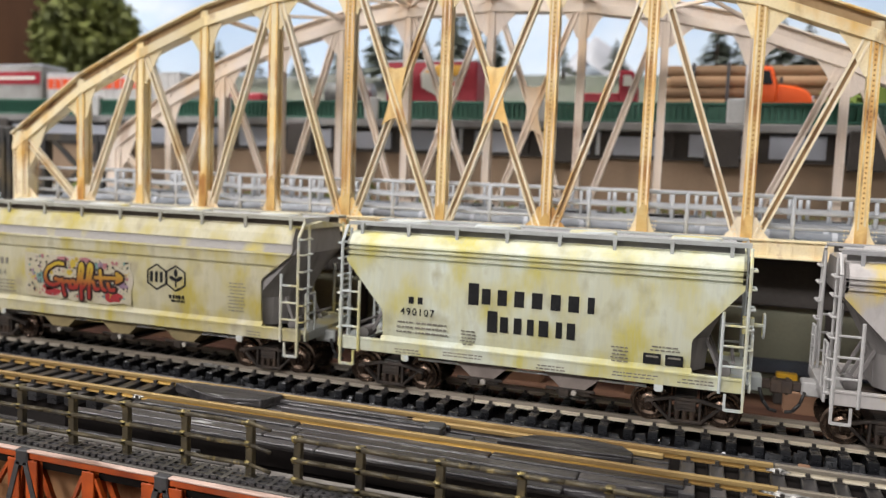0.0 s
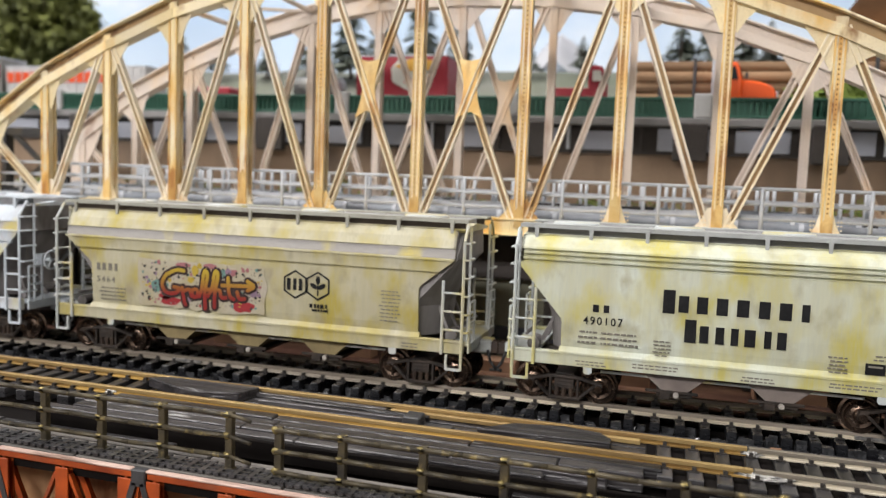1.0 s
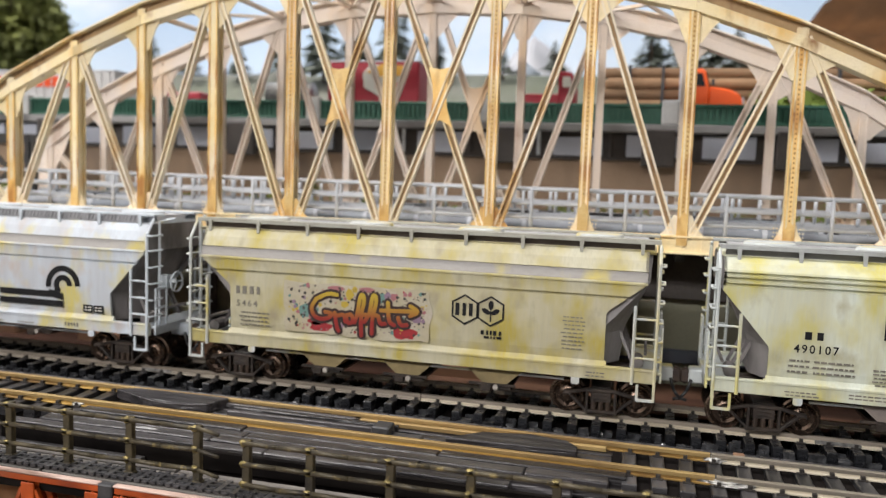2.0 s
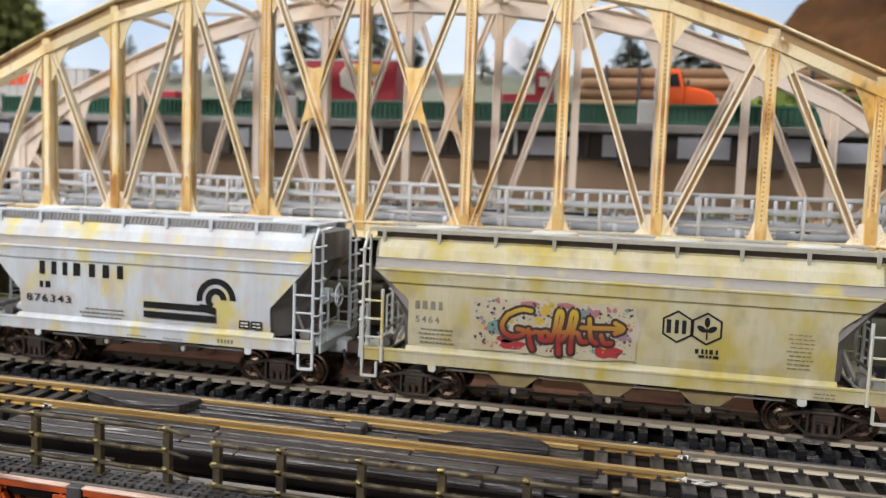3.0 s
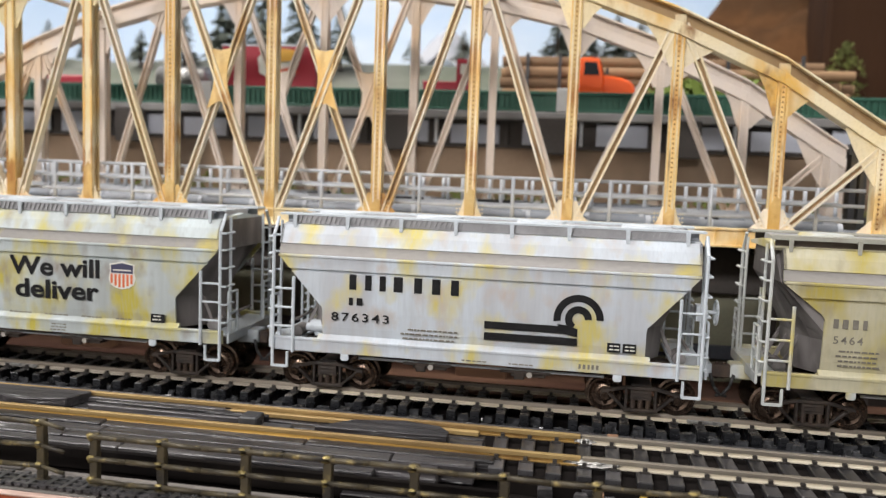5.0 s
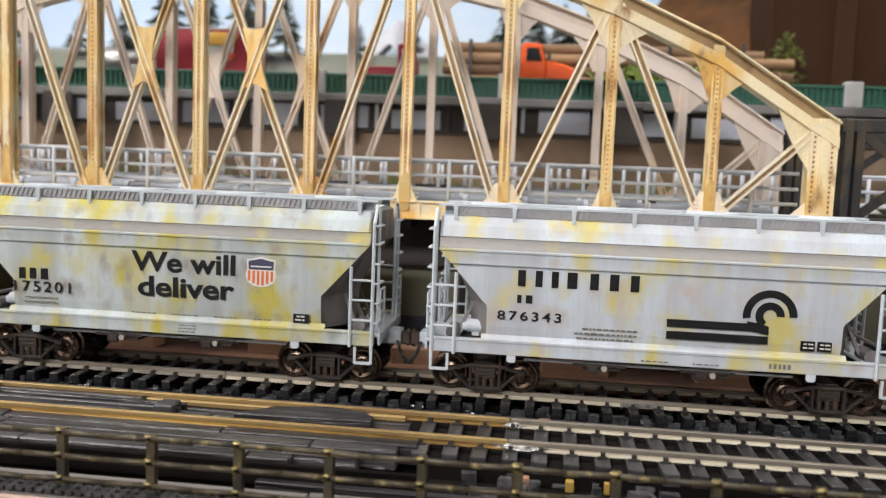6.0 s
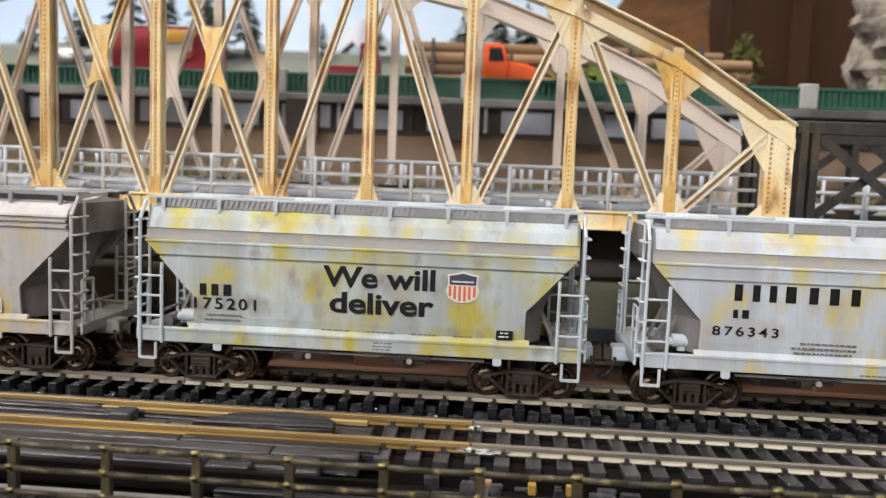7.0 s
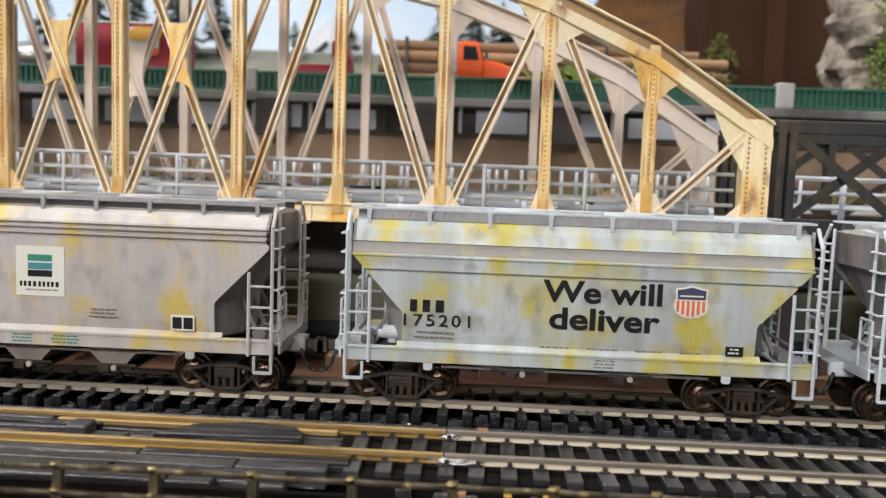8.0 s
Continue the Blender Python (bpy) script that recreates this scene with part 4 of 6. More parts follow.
RIBBED = [(15.4, 17.5), (19, 18.1), (24, 18.45), (30, 18.6), (40.8, 18.5), (41.0, 17.7), (41.6, 17.7), (41.8, 18.7), (42.4, 18.7), (42.6, 17.7), (43.2, 17.7), (43.4, 18.7), (44.0, 18.7), (44.2, 17.7), (44.6, 17.7), (44.8, 18.6), (45.4, 18.4), (47.2, 16.9), (48.6, 15.3)]


CUT = {"beige": (3.6, 31.6, 1.28, 14.6), "grey": (1.6, 26.0, 0.99, 16.2), "sage": (1.6, 26.0, 0.86, 14.4)}  # top inset, knee height, slope, low inset


def end_inset(z, cut):
    """How far the side sheet stops short of the end: a slanted cut below the eaves, then an upright edge."""
    top, knee, slope, deep = cut
    if z >= 39.6:
        return top
    if z >= knee:
        return top + (39.6 - z) * slope
    return deep - (0.25 if z > knee - 1.2 else 0.0) - (0.9 if z < 16 else 0.0)


def side_sheet(L, profile, s, cut):
    """One curved side of the body with its cut-away lower corners; s is -1 for the near side."""
    zs = sorted(set([z for z, _ in profile] + [16.0, 17.2, 21.0, 25.0, 26.0, 28.0, 30.4, 31.6, 33.0, 39.6]))
    ys = np.interp(zs, [p[0] for p in profile], [p[1] for p in profile])
    bm = bmesh.new()
    rows = []
    for z, y in zip(zs, ys):
        e = L / 2 - end_inset(z, cut)
        rows.append([bm.verts.new((x, s * (y - d), z)) for d in (0, 0.8) for x in (-e, e)])
    for a, b in zip(rows, rows[1:]):
        bm.faces.new((a[0], a[1], b[1], b[0]))
        bm.faces.new((a[3], a[2], b[2], b[3]))
        bm.faces.new((a[2], a[0], b[0], b[2]))
        bm.faces.new((a[1], a[3], b[3], b[1]))
    for r in (rows[0], rows[-1]):
        bm.faces.new((r[0], r[1], r[3], r[2]))
    return bm


def wheel_profile(bm, y, s):
    """A spoked-disc wheel at y; s points outwards."""
    rings = []
    for r, d in ((5.6, -1.5), (5.6, -1.1), (4.95, -0.9), (4.9, 1.0), (4.75, 1.15), (4.35, 1.15), (4.2, 0.9), (3.6, 0.25), (2.7, 0.0), (1.9, 0.3), (1.5, 1.1), (0.9, 1.3)):
        rings.append([bm.verts.new((r * math.cos(k * math.pi / 16), y + s * d, r * math.sin(k * math.pi / 16))) for k in range(32)])
    for a, b in zip(rings, rings[1:]):
        for k in range(32):
            f = bm.faces.new((a[k], a[(k + 1) % 32], b[(k + 1) % 32], b[k]))
    bm.faces.new(rings[0])
    bm.faces.new(rings[-1])


def truck(car, x):
    t = new("truck")
    t.parent = car
    t.location = (x * MM, 0, -1.3 * MM)
    for s in (-1, 1):
        y = s * 11.6
        bm = bmesh.new()
        for a, b, w in (((-11.2, 6.2), (-8.4, 6.6), 0.9), ((-8.4, 6.6), (-4.2, 7.6), 0.9), ((-4.2, 7.6), (4.2, 7.6), 0.9), ((4.2, 7.6), (8.4, 6.6), 0.9), ((8.4, 6.6), (11.2, 6.2), 0.9),
                        ((-8.8, 5.4), (-4.6, 1.6), 0.8), ((8.8, 5.4), (4.6, 1.6), 0.8), ((-4.9, 1.2), (4.9, 1.2), 1.0), ((-4.1, 1.5), (-4.1, 7.8), 0.8), ((4.1, 1.5), (4.1, 7.8), 0.8)):
            stick(bm, (a[0], y, a[1]), (b[0], y, b[1]), w, 1.7)
        for q in (-10.1, 10.1):
            brick(bm, q - 1.15, q + 1.15, y - 0.9, y + 0.9, 4.0, 6.3)
        part("side_frame", soften(bm, 0.18), FRAME_BLACK, t, "grimy black truck side frame")
        bm = bmesh.new()
        brick(bm, -2.9, 2.9, y - 0.7, y + 0.7, 4.3, 7.0)
        brick(bm, -2.2, 2.2, y - 1.0, y + 1.0, 5.0, 5.4)
        brick(bm, -2.2, 2.2, y - 1.0, y + 1.0, 6.2, 6.6)
        part("bolster_end", soften(bm, 0.12), FRAME_BLACK, t)
        for q in (-2.1, 0, 2.1):
            bm = bmesh.new()
            for z in (1.9, 2.55, 3.2, 3.85):
                tube(bm, (q, y, z), (q, y, z + 0.4), 0.78, 8)
            tube(bm, (q, y, 1.7), (q, y, 4.3), 0.5, 8)
            part("spring", bm, COUPLER, t, "dusty brown coil spring")
        for q in (-10.1, 10.1):
            bm = bmesh.new()
            tube(bm, (q, y - s * 0.4, 4.9), (q, y + s * 1.7, 4.9), 1.15, 10)
            part("journal_cap", bm, WHEEL_STEEL, t)
    box_part("bolster", (-3.0, 3.0, -11, 11, 4.5, 8.6), FRAME_BLACK, t, "", 0.3)
    sets = []
    for q in (-10.1, 10.1):
        bm = bmesh.new()
        tube(bm, (0, -11, 0), (0, 11, 0), 0.9, 10)
        for s in (-1, 1):
            wheel_profile(bm, s * 8.75, s)
            for k in range(5):
                a = k * 2 * math.pi / 5
                brick(bm, 2.9 * math.cos(a) - 0.5, 2.9 * math.cos(a) + 0.5, s * 8.85 - 0.12, s * 8.85 + 0.12, 2.9 * math.sin(a) - 0.5, 2.9 * math.sin(a) + 0.5)
        bmesh.ops.recalc_face_normals(bm, faces=bm.faces)
        w = part("wheelset", bm, WHEEL_STEEL, t, "dark bronze wheels with polished rims")
        w.location = (q * MM, 0, 4.8 * MM)
        sets.append((w, q))
    return sets


def ladder(car, L, xs, s, paint):
    """Corner ladder on side s (-1 near) at the end xs (-1 or 1)."""
    y = s * 19.2
    xo, xi = xs * (L / 2 - 0.4), xs * (L / 2 - 6.6)
    bm = bmesh.new()
    tube(bm, (xo, y, 9.5), (xo, y, 45.5), 0.5, 6)
    tube(bm, (xo, y, 45.5), (xo, s * 15.4, 50.6), 0.5, 6)
    tube(bm, (xi, y, 11), (xi, y, 33.5), 0.5, 6)
    stick(bm, (xo, y, 6.4), (xo, y, 11), 0.7, 0.7)
    stick(bm, (xi + xs * 1.6, y, 6.4), (xi + xs * 1.6, y, 11), 0.7, 0.7)
    stick(bm, (xo, y, 6.6), (xi + xs * 1.6, y, 6.6), 0.7, 0.9)
    lad = part("ladder", bm, paint, car, smooth=False)
    for z in (18.6, 24.2, 29.8):
        bm = bmesh.new()
        tube(bm, (xo, y - s * 0.1, z), (xi, y - s * 0.1, z), 0.36, 6)
        part("rung", bm, paint, lad)
    for z in (18, 23.5, 29, 34.5, 40, 45):
        bm = bmesh.new()
        tube(bm, (xo, y, z), (xo + xs * 1.5, y - s * 0.3, z), 0.34, 6)
        tube(bm, (xo + xs * 1.5, y - s * 0.3, z), (xo + xs * 1.5, y - s * 6.5, z), 0.34, 6)
        tube(bm, (xo + xs * 1.5, y - s * 6.5, z), (xo + xs * 0.2, y - s * 6.7, z), 0.34, 6)
        part("end_rung", bm, paint, lad)
    bm = bmesh.new()
    tube(bm, (xo + xs * 0.2, y - s * 6.7, 14), (xo + xs * 0.2, y - s * 6.7, 49.5), 0.45, 6)
    part("end_stile", bm, paint, lad)


def plate(car, name, outline, material, label="", y=-18.78, thick=0.12):
    bm = bmesh.new()
    slab(bm, outline, y, y + thick)
    return part(name, bm, material, car, label)


def rect(x0, x1, z0, z1):
    return [(x0, z0), (x1, z0), (x1, z1), (x0, z1)]


def marks(car, x0, x1, z0, z1, n, material, name="lettering", y=-18.78, gap=0.3, label="", seed=1):
    """A painted name as n plain upright bars."""
    r = random.Random(seed)
    ws = [r.uniform(0.72, 1.2) for _ in range(n)]
    k = (x1 - x0) / sum(ws)
    x = x0
    for w in ws:
        plate(car, name, rect(x, x + w * k * (0.86 - gap), z0, z1), material, label, y=y)
        x += w * k


def stencil(car, x, z, w, rows, material=None, y=-18.74, pitch=1.0, h=0.5, seed=2):
    """Rows of small plain bars for fine print."""
    r = random.Random(seed)
    bm = bmesh.new()
    for k in range(rows):
        a = x + r.uniform(0, w * 0.15)
        while a < x + w - 0.8:
            b = min(a + r.uniform(0.5, 1.7), x + w)
            slab(bm, rect(a, b, z - k * pitch - h * 0.75, z - k * pitch), y, y + 0.1)
            a = b + 0.35
    return tagged(part("stencil", bm, material or INK_FAINT, car, "rows of tiny painted bars"), kind="stuff")


def words(car, body, x0, x1, z0, z1, material, label="", weight=0.012, spacing=1.3):
    """Lettering in the built-in font, fitted to a box on the near side."""
    cu = bpy.data.curves.new("lettering", "FONT")
    cu.body, cu.size, cu.extrude, cu.offset, cu.resolution_u = body, 1.0, 0.0, weight, 4
    cu.space_character = spacing
    ob = new("lettering", cu)
    bpy.context.view_layer.update()
    me = bpy.data.meshes.new_from_object(ob.evaluated_get(bpy.context.evaluated_depsgraph_get()))
    bpy.data.objects.remove(ob)
    co = [v.co.copy() for v in me.vertices]
    ax, bx = min(c.x for c in co), max(c.x for c in co)
    ay, by = min(c.y for c in co), max(c.y for c in co)
    for v in me.vertices:
        v.co = Vector((x0 + (v.co.x - ax) / (bx - ax) * (x1 - x0), -18.82, z0 + (v.co.y - ay) / (by - ay) * (z1 - z0))) * MM
    me.materials.clear()
    me.materials.append(material)
    o = new("lettering", me)
    o.parent = car
    return tagged(o, label) if label else o


def ring(cx, cz, r0, r1, a0, a1, n=20):
    p = [(cx + r1 * math.cos(radians(a0 + (a1 - a0) * k / n)), cz + r1 * math.sin(radians(a0 + (a1 - a0) * k / n))) for k in range(n + 1)]
    q = [(cx + r0 * math.cos(radians(a1 + (a0 - a1) * k / n)), cz + r0 * math.sin(radians(a1 + (a0 - a1) * k / n))) for k in range(n + 1)]
    return p + q


def hopper(L, hue, profile, label, bays=2, chute=None, mesh_walk=False, low=5.6, brake=True):
    """A covered hopper car L long, its middle at the origin, on rails at z = 0."""
    paint, trim = PAINT[hue], TRIM[hue]
    cut = CUT.get(hue, (1.6, 26.0, 0.91, 15.3))
    car = thing("covered_hopper", label, "freight car", "hopper train")
    for s in (-1, 1):
        sheet = part("side_sheet", side_sheet(L, profile, s, cut), paint, car)
        if profile is SMOOTH:
            q = 3.7 if L > 135 else 1.7
            bm = bmesh.new()
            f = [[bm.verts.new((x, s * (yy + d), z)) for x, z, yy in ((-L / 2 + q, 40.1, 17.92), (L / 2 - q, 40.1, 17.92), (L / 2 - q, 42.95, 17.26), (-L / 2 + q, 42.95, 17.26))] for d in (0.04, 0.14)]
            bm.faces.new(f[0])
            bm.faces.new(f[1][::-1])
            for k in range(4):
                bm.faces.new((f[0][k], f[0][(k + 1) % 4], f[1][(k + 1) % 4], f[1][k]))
            part("eaves_band", bm, BAND[hue], sheet, "dull grey band with yellow stains under the roof edge")
        bm = bmesh.new()
        brick(bm, -L / 2, L / 2, min(s * 17.3, s * 19.0), max(s * 17.3, s * 19.0), 14.6, 15.4)
        brick(bm, -L / 2, L / 2, min(s * 17.3, s * 18.7), max(s * 17.3, s * 18.7), 11.3, 14.6)
        part("side_sill", soften(bm, 0.15), paint, car)
        bm = bmesh.new()
        w = [[bm.verts.new((x, s * yy, z)) for yy, z in ((17.3, 15.42), (19.0, 15.42), (18.7, 15.7), (17.9, 16.7), (17.3, 16.7))] for x in (-L / 2 + 14, L / 2 - 14)]
        for k in range(5):
            bm.faces.new((w[0][k], w[1][k], w[1][(k + 1) % 5], w[0][(k + 1) % 5]))
        bm.faces.new(w[0])
        bm.faces.new(w[1][::-1])
        part("sill_ledge", bm, paint, car, "pale sloped ledge over the sill")
        for x in (-L / 2 + 22.5, L / 2 - 22.5):
            bm = bmesh.new()
            slab(bm, [(x - 1.2, 11.3), (x - 1.2, 9.8), (x - 0.7, 9.4), (x + 0.7, 9.4), (x + 1.2, 9.8), (x + 1.2, 11.3)], s * 18.6 - 0.3, s * 18.6 + 0.3)
            tube(bm, (x, s * 18.95, 10.3), (x, s * 18.5, 10.3), 0.4, 8)
            part("jacking_pad", bm, trim, car)
    e = L / 2
    bm = bmesh.new()
    zz = [(15.0, 17.2), (24.5, 16.4), (27.5, 14.2), (39.6, 3.2), (48.6, 2.4)]
    rows = []
    for (z, i), w, bulge in zip(zz, (16.6, 17.4, 17.6, 16.9, 11.5), (6.5, 6.5, 5.5, 0.4, 0)):
        i += max(0.0, cut[3] - 15.3)
        left = [(-e + i - q * bulge, y * w, z) for y, q in ((-1, 0), (-0.75, 0.55), (-0.45, 1), (0.45, 1), (0.75, 0.55), (1, 0))]
        rows.append([bm.verts.new(p) for p in left + [(-x, y, z) for x, y, z in reversed(left)]])
    n = len(rows[0])
    for a, b in zip(rows, rows[1:]):
        for i in range(n):
            bm.faces.new((a[i], a[(i + 1) % n], b[(i + 1) % n], b[i]))
    bm.faces.new(rows[0])
    bm.faces.new(rows[-1][::-1])
    bmesh.ops.recalc_face_normals(bm, faces=bm.faces)
    part("slope_sheet", bm, INNER, car, "grimy grey sloping end sheets with shade painted in")
    bm = bmesh.new()
    arc = [(-15.3, 48.65), (-9.5, 49.4), (0, 50.2), (9.5, 49.4), (15.3, 48.65), (14.4, 47.9), (-14.4, 47.9)]
    ends = [[bm.verts.new((x, y, z)) for y, z in arc] for x in (-e + 1.6, e - 1.6)]
    for i in range(len(arc)):
        bm.faces.new((ends[0][i], ends[1][i], ends[1][(i + 1) % len(arc)], ends[0][(i + 1) % len(arc)]))
    bm.faces.new(ends[0])
    bm.faces.new(ends[1][::-1])
    part("roof", bm, paint, car)
    for s in (-1, 1):
        bm = bmesh.new()
        pts = [(y, z) for z, y in profile if z > 39.6]
        pts = [(18.3, 39.6)] + pts
        full = [(y, z) for y, z in pts] + [(-y, z) for y, z in reversed(pts)]
        x = s * (e - cut[0] - 0.35)
        f = [[bm.verts.new((x + d, y, z)) for y, z in full] for d in (-0.4, 0.4)]
        bm.faces.new(f[0])
        bm.faces.new(f[1][::-1])
        for i in range(len(full)):
            bm.faces.new((f[0][i], f[0][(i + 1) % len(full)], f[1][(i + 1) % len(full)], f[1][i]))
        part("end_bulkhead", bm, INNER, car, "grimy end bulkhead with shade painted in")
    if mesh_walk:
        bm = bmesh.new()
        tube(bm, (-e + 9.5, -11, 17.6), (-e + 14.5, -11, 17.6), 1.9, 14)
        tube(bm, (-e + 8.2, -11, 17.2), (-e + 9.5, -11, 17.2), 1.2, 10)
        brick(bm, -e + 11, -e + 13, -12, -10, 14.9, 16)
        part("brake_cylinder", bm, trim, car, "pale brake cylinder on the end platform")
    # roof walk: coaming, boards, brackets, hatches
    bm = bmesh.new()
    brick(bm, -e + 4, e - 4, -8.6, 8.6, 49.6, 51.3)
    part("hatch_coaming", bm, ROOF_GREY, car, "grey hatch coaming")
    for s in (-1, 1):
        bm = bmesh.new()
        for y in (9.3, 10.6, 12.0, 13.4, 14.6):
            brick(bm, -e + 0.5, e - 0.5, s * y - 0.4, s * y + 0.4, 51.35, 51.9)
        n = int(L / 2.4)
        for k in range(n + 1):
            x = -e + 0.7 + (L - 1.4) * k / n
            brick(bm, x - 0.22, x + 0.22, s * 12.0 - 2.9, s * 12.0 + 2.9, 51.4, 51.75)
        if not mesh_walk:
            brick(bm, -e + 0.5, e - 0.5, s * 15.1 - 0.25, s * 15.1 + 0.25, 50.8, 51.95)
        part("roof_walk", bm, WALK[hue] if not mesh_walk else trim, car, "slatted roof walk")
        # Added board whose dark colour gives the gap its shade.
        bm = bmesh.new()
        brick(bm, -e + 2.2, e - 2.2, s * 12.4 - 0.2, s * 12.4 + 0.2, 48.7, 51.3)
        part("walk_riser", bm, WALK_SHADE[hue], car, "added dark board that paints the shade under the roof walk")
        n = 8 if L < 135 else 9
        for k in range(n):
            x = -e + 5.5 + (L - 11) * k / (n - 1)
            bm = bmesh.new()
            slab(bm, [(x - 0.45, 47.7), (x + 0.45, 47.7), (x + 0.6, 51.4), (x - 0.6, 51.4)], s * 15.75 - 0.25, s * 15.75 + 0.25)
            brick(bm, x - 0.5, x + 0.5, min(s * 8.6, s * 15.6), max(s * 8.6, s * 15.6), 50.6, 51.3)
            part("walk_bracket", bm, trim if mesh_walk else WALK[hue], car)
        if mesh_walk:
            bm = bmesh.new()
            for k in range(int(L / 1.5)):
                x = -e + 5 + k * 1.5
                if x < e - 5:
                    stick(bm, (x, s * 14.9, 49.0), (x + 0.9, s * 14.9, 51.3), 0.35, 0.25)
            brick(bm, -e + 5, e - 5, s * 14.5 - 0.1, s * 14.5 + 0.1, 48.9, 51.3)
            part("walk_lattice", bm, ROOF_GREY, car, "diagonal lattice under the roof walk")
    for k in range(4):
        x = -e + L * (k + 0.5) / 4
        bm = bmesh.new()
        tube(bm, (x, 0, 51.2), (x, 0, 52.2), 7.5, 20, 7.0)
        part("roof_hatch", bm, trim, car)
    for xs in (-1, 1):
        for s in (-1, 1):
            ladder(car, L, xs, s, trim)
        bm = bmesh.new()
        x0, x1 = sorted((xs * (e - 7.5), xs * (e + 1.6)))
        brick(bm, x0, x1, -17.2, 17.2, 13.6, 14.4)
        brick(bm, *sorted((xs * (e + 0.9), xs * (e + 1.6))), -17.2, 17.2, 11.4, 13.6)
        part("end_platform", soften(bm, 0.15), trim, car)
        bm = bmesh.new()
        brick(bm, *sorted((xs * (e - 2), xs * (e + 5.2))), -3.2, 3.2, 9.0, 13.2)
        part("coupler_pocket", soften(bm, 0.4), trim, car)
        bm = bmesh.new()
        brick(bm, *sorted((xs * (e + 5.0), xs * (e + 9.0))), -1.3, 1.3, 9.6, 12.2)
        brick(bm, *sorted((xs * (e + 7.5), xs * (e + 10.6))), -2.6, 0.6, 9.0, 12.8)
        tube(bm, (xs * (e + 8.8), -1.0, 8.4), (xs * (e + 8.8), -1.0, 13.4), 0.7, 8)
        part("coupler", soften(bm, 0.3), COUPLER, car, "dark knuckle coupler")
        bm = bmesh.new()
        pts = [(e + 4.5, -4.4, 10.5), (e + 5.6, -4.8, 7.0), (e + 7.4, -4.8, 4.6), (e + 9.4, -4.6, 4.2)]
        for a, b in zip(pts, pts[1:]):
            tube(bm, (xs * a[0], a[1], a[2]), (xs * b[0], b[1], b[2]), 0.5, 6)
        part("air_hose", bm, HOSE, car, "hanging black air hose", smooth=True)
        bm = bmesh.new()
        for y in (-9, 0, 9):
            stick(bm, (xs * (e - 6.5), y, 14.4), (xs * (e - 15), y * 0.95, 33), 0.9, 0.9)
        tube(bm, (xs * (e - 3.2), -12, 18.5), (xs * (e - 3.2), 10, 18.5), 0.5, 6)
        tube(bm, (xs * (e - 5.5), -13, 15.8), (xs * (e - 5.5), -6.5, 15.8), 1.9, 12)
        part("end_gear", bm, INNER, car, "grimy end braces and brake cylinder with shade painted in")
        for s in (-1, 1):
            bm = bmesh.new()
            for y in (10.5, 16.6):
                tube(bm, (xs * (e + 1.2), s * y, 14), (xs * (e + 1.2), s * y, 27), 0.4, 6)
            for z in (20.5, 27):
                tube(bm, (xs * (e + 1.2), s * 10.5, z), (xs * (e + 1.2), s * 16.6, z), 0.4, 6)
            part("end_handrail", bm, trim, car)
    if brake:
        bm = bmesh.new()
        for k in range(18):
            a, b = radians(20 * k), radians(20 * k + 20)
            tube(bm, (e + 4.2, -9 + 3.4 * math.cos(a), 29 + 3.4 * math.sin(a)), (e + 4.2, -9 + 3.4 * math.cos(b), 29 + 3.4 * math.sin(b)), 0.35, 5)
        for k in range(3):
            a = radians(120 * k)
            tube(bm, (e + 4.2, -9, 29), (e + 4.2, -9 + 3.4 * math.cos(a), 29 + 3.4 * math.sin(a)), 0.28, 5)
        tube(bm, (e - 1, -9, 29), (e + 4.4, -9, 29), 0.6, 6)
        brick(bm, e - 1.4, e + 1.6, -11, -7, 26.5, 31)
        part("brake_wheel", bm, trim, car, "hand brake wheel on its gear box")
    box_part("centre_sill", (-e + 2, e - 2, -2.6, 2.6, 8.6, 12.4), FRAME_BLACK, car, "", 0.2)
    span = L - 66
    for k in range(bays):
        x = -span / 2 + span * (k + 0.5) / bays
        h = span / bays / 2
        bm = bmesh.new()
        top = [bm.verts.new((x + i * h * 0.96, j * 16.4, 15)) for i, j in ((-1, -1), (1, -1), (1, 1), (-1, 1))]
        bot = [bm.verts.new((x + i * 2.8, j * 15.6, low)) for i, j in ((-1, -1), (1, -1), (1, 1), (-1, 1))]
        for i in range(4):
            bm.faces.new((top[i], top[(i + 1) % 4], bot[(i + 1) % 4], bot[i]))
        bm.faces.new(top)
        bm.faces.new(bot[::-1])
        c = part("discharge_chute", bm, chute or CHUTE, car, "dusty discharge chute under the body")
        bm = bmesh.new()
        brick(bm, x - 5.0, x + 5.0, -15.2, 15.2, low - 1.2, low - 0.1)
        brick(bm, x - 8.0, x + 6.5, -16.0, -15.3, low - 0.1, low + 0.8)
        brick(bm, x - 4.0, x - 1.0, -16.3, -15.2, low - 1.8, low + 0.2)
        part("gate", soften(bm, 0.2), FRAME_BLACK, c)
        bm = bmesh.new()
        tube(bm, (x + 0.5, -14.8, low - 0.2), (x + 0.5, -16.8, low - 0.2), 0.8, 10)
        part("gate_knob", bm, KNOB, c, "pale round gate knob")
    bm = bmesh.new()
    tube(bm, (-e + 26, -15.5, 9.8), (e - 26, -15.5, 9.8), 0.4, 6)
    part("train_line", bm, trim, car)
    wheels = truck(car, -(e - 15.2)) + truck(car, e - 15.2)
    return car, wheels


TRAIN = []


def add_car(x0, x1, *args, **kw):
    car, wheels = hopper(x1 - x0, *args, **kw)
    TRAIN.append((car, (x0 + x1) / 2, wheels))
    return car


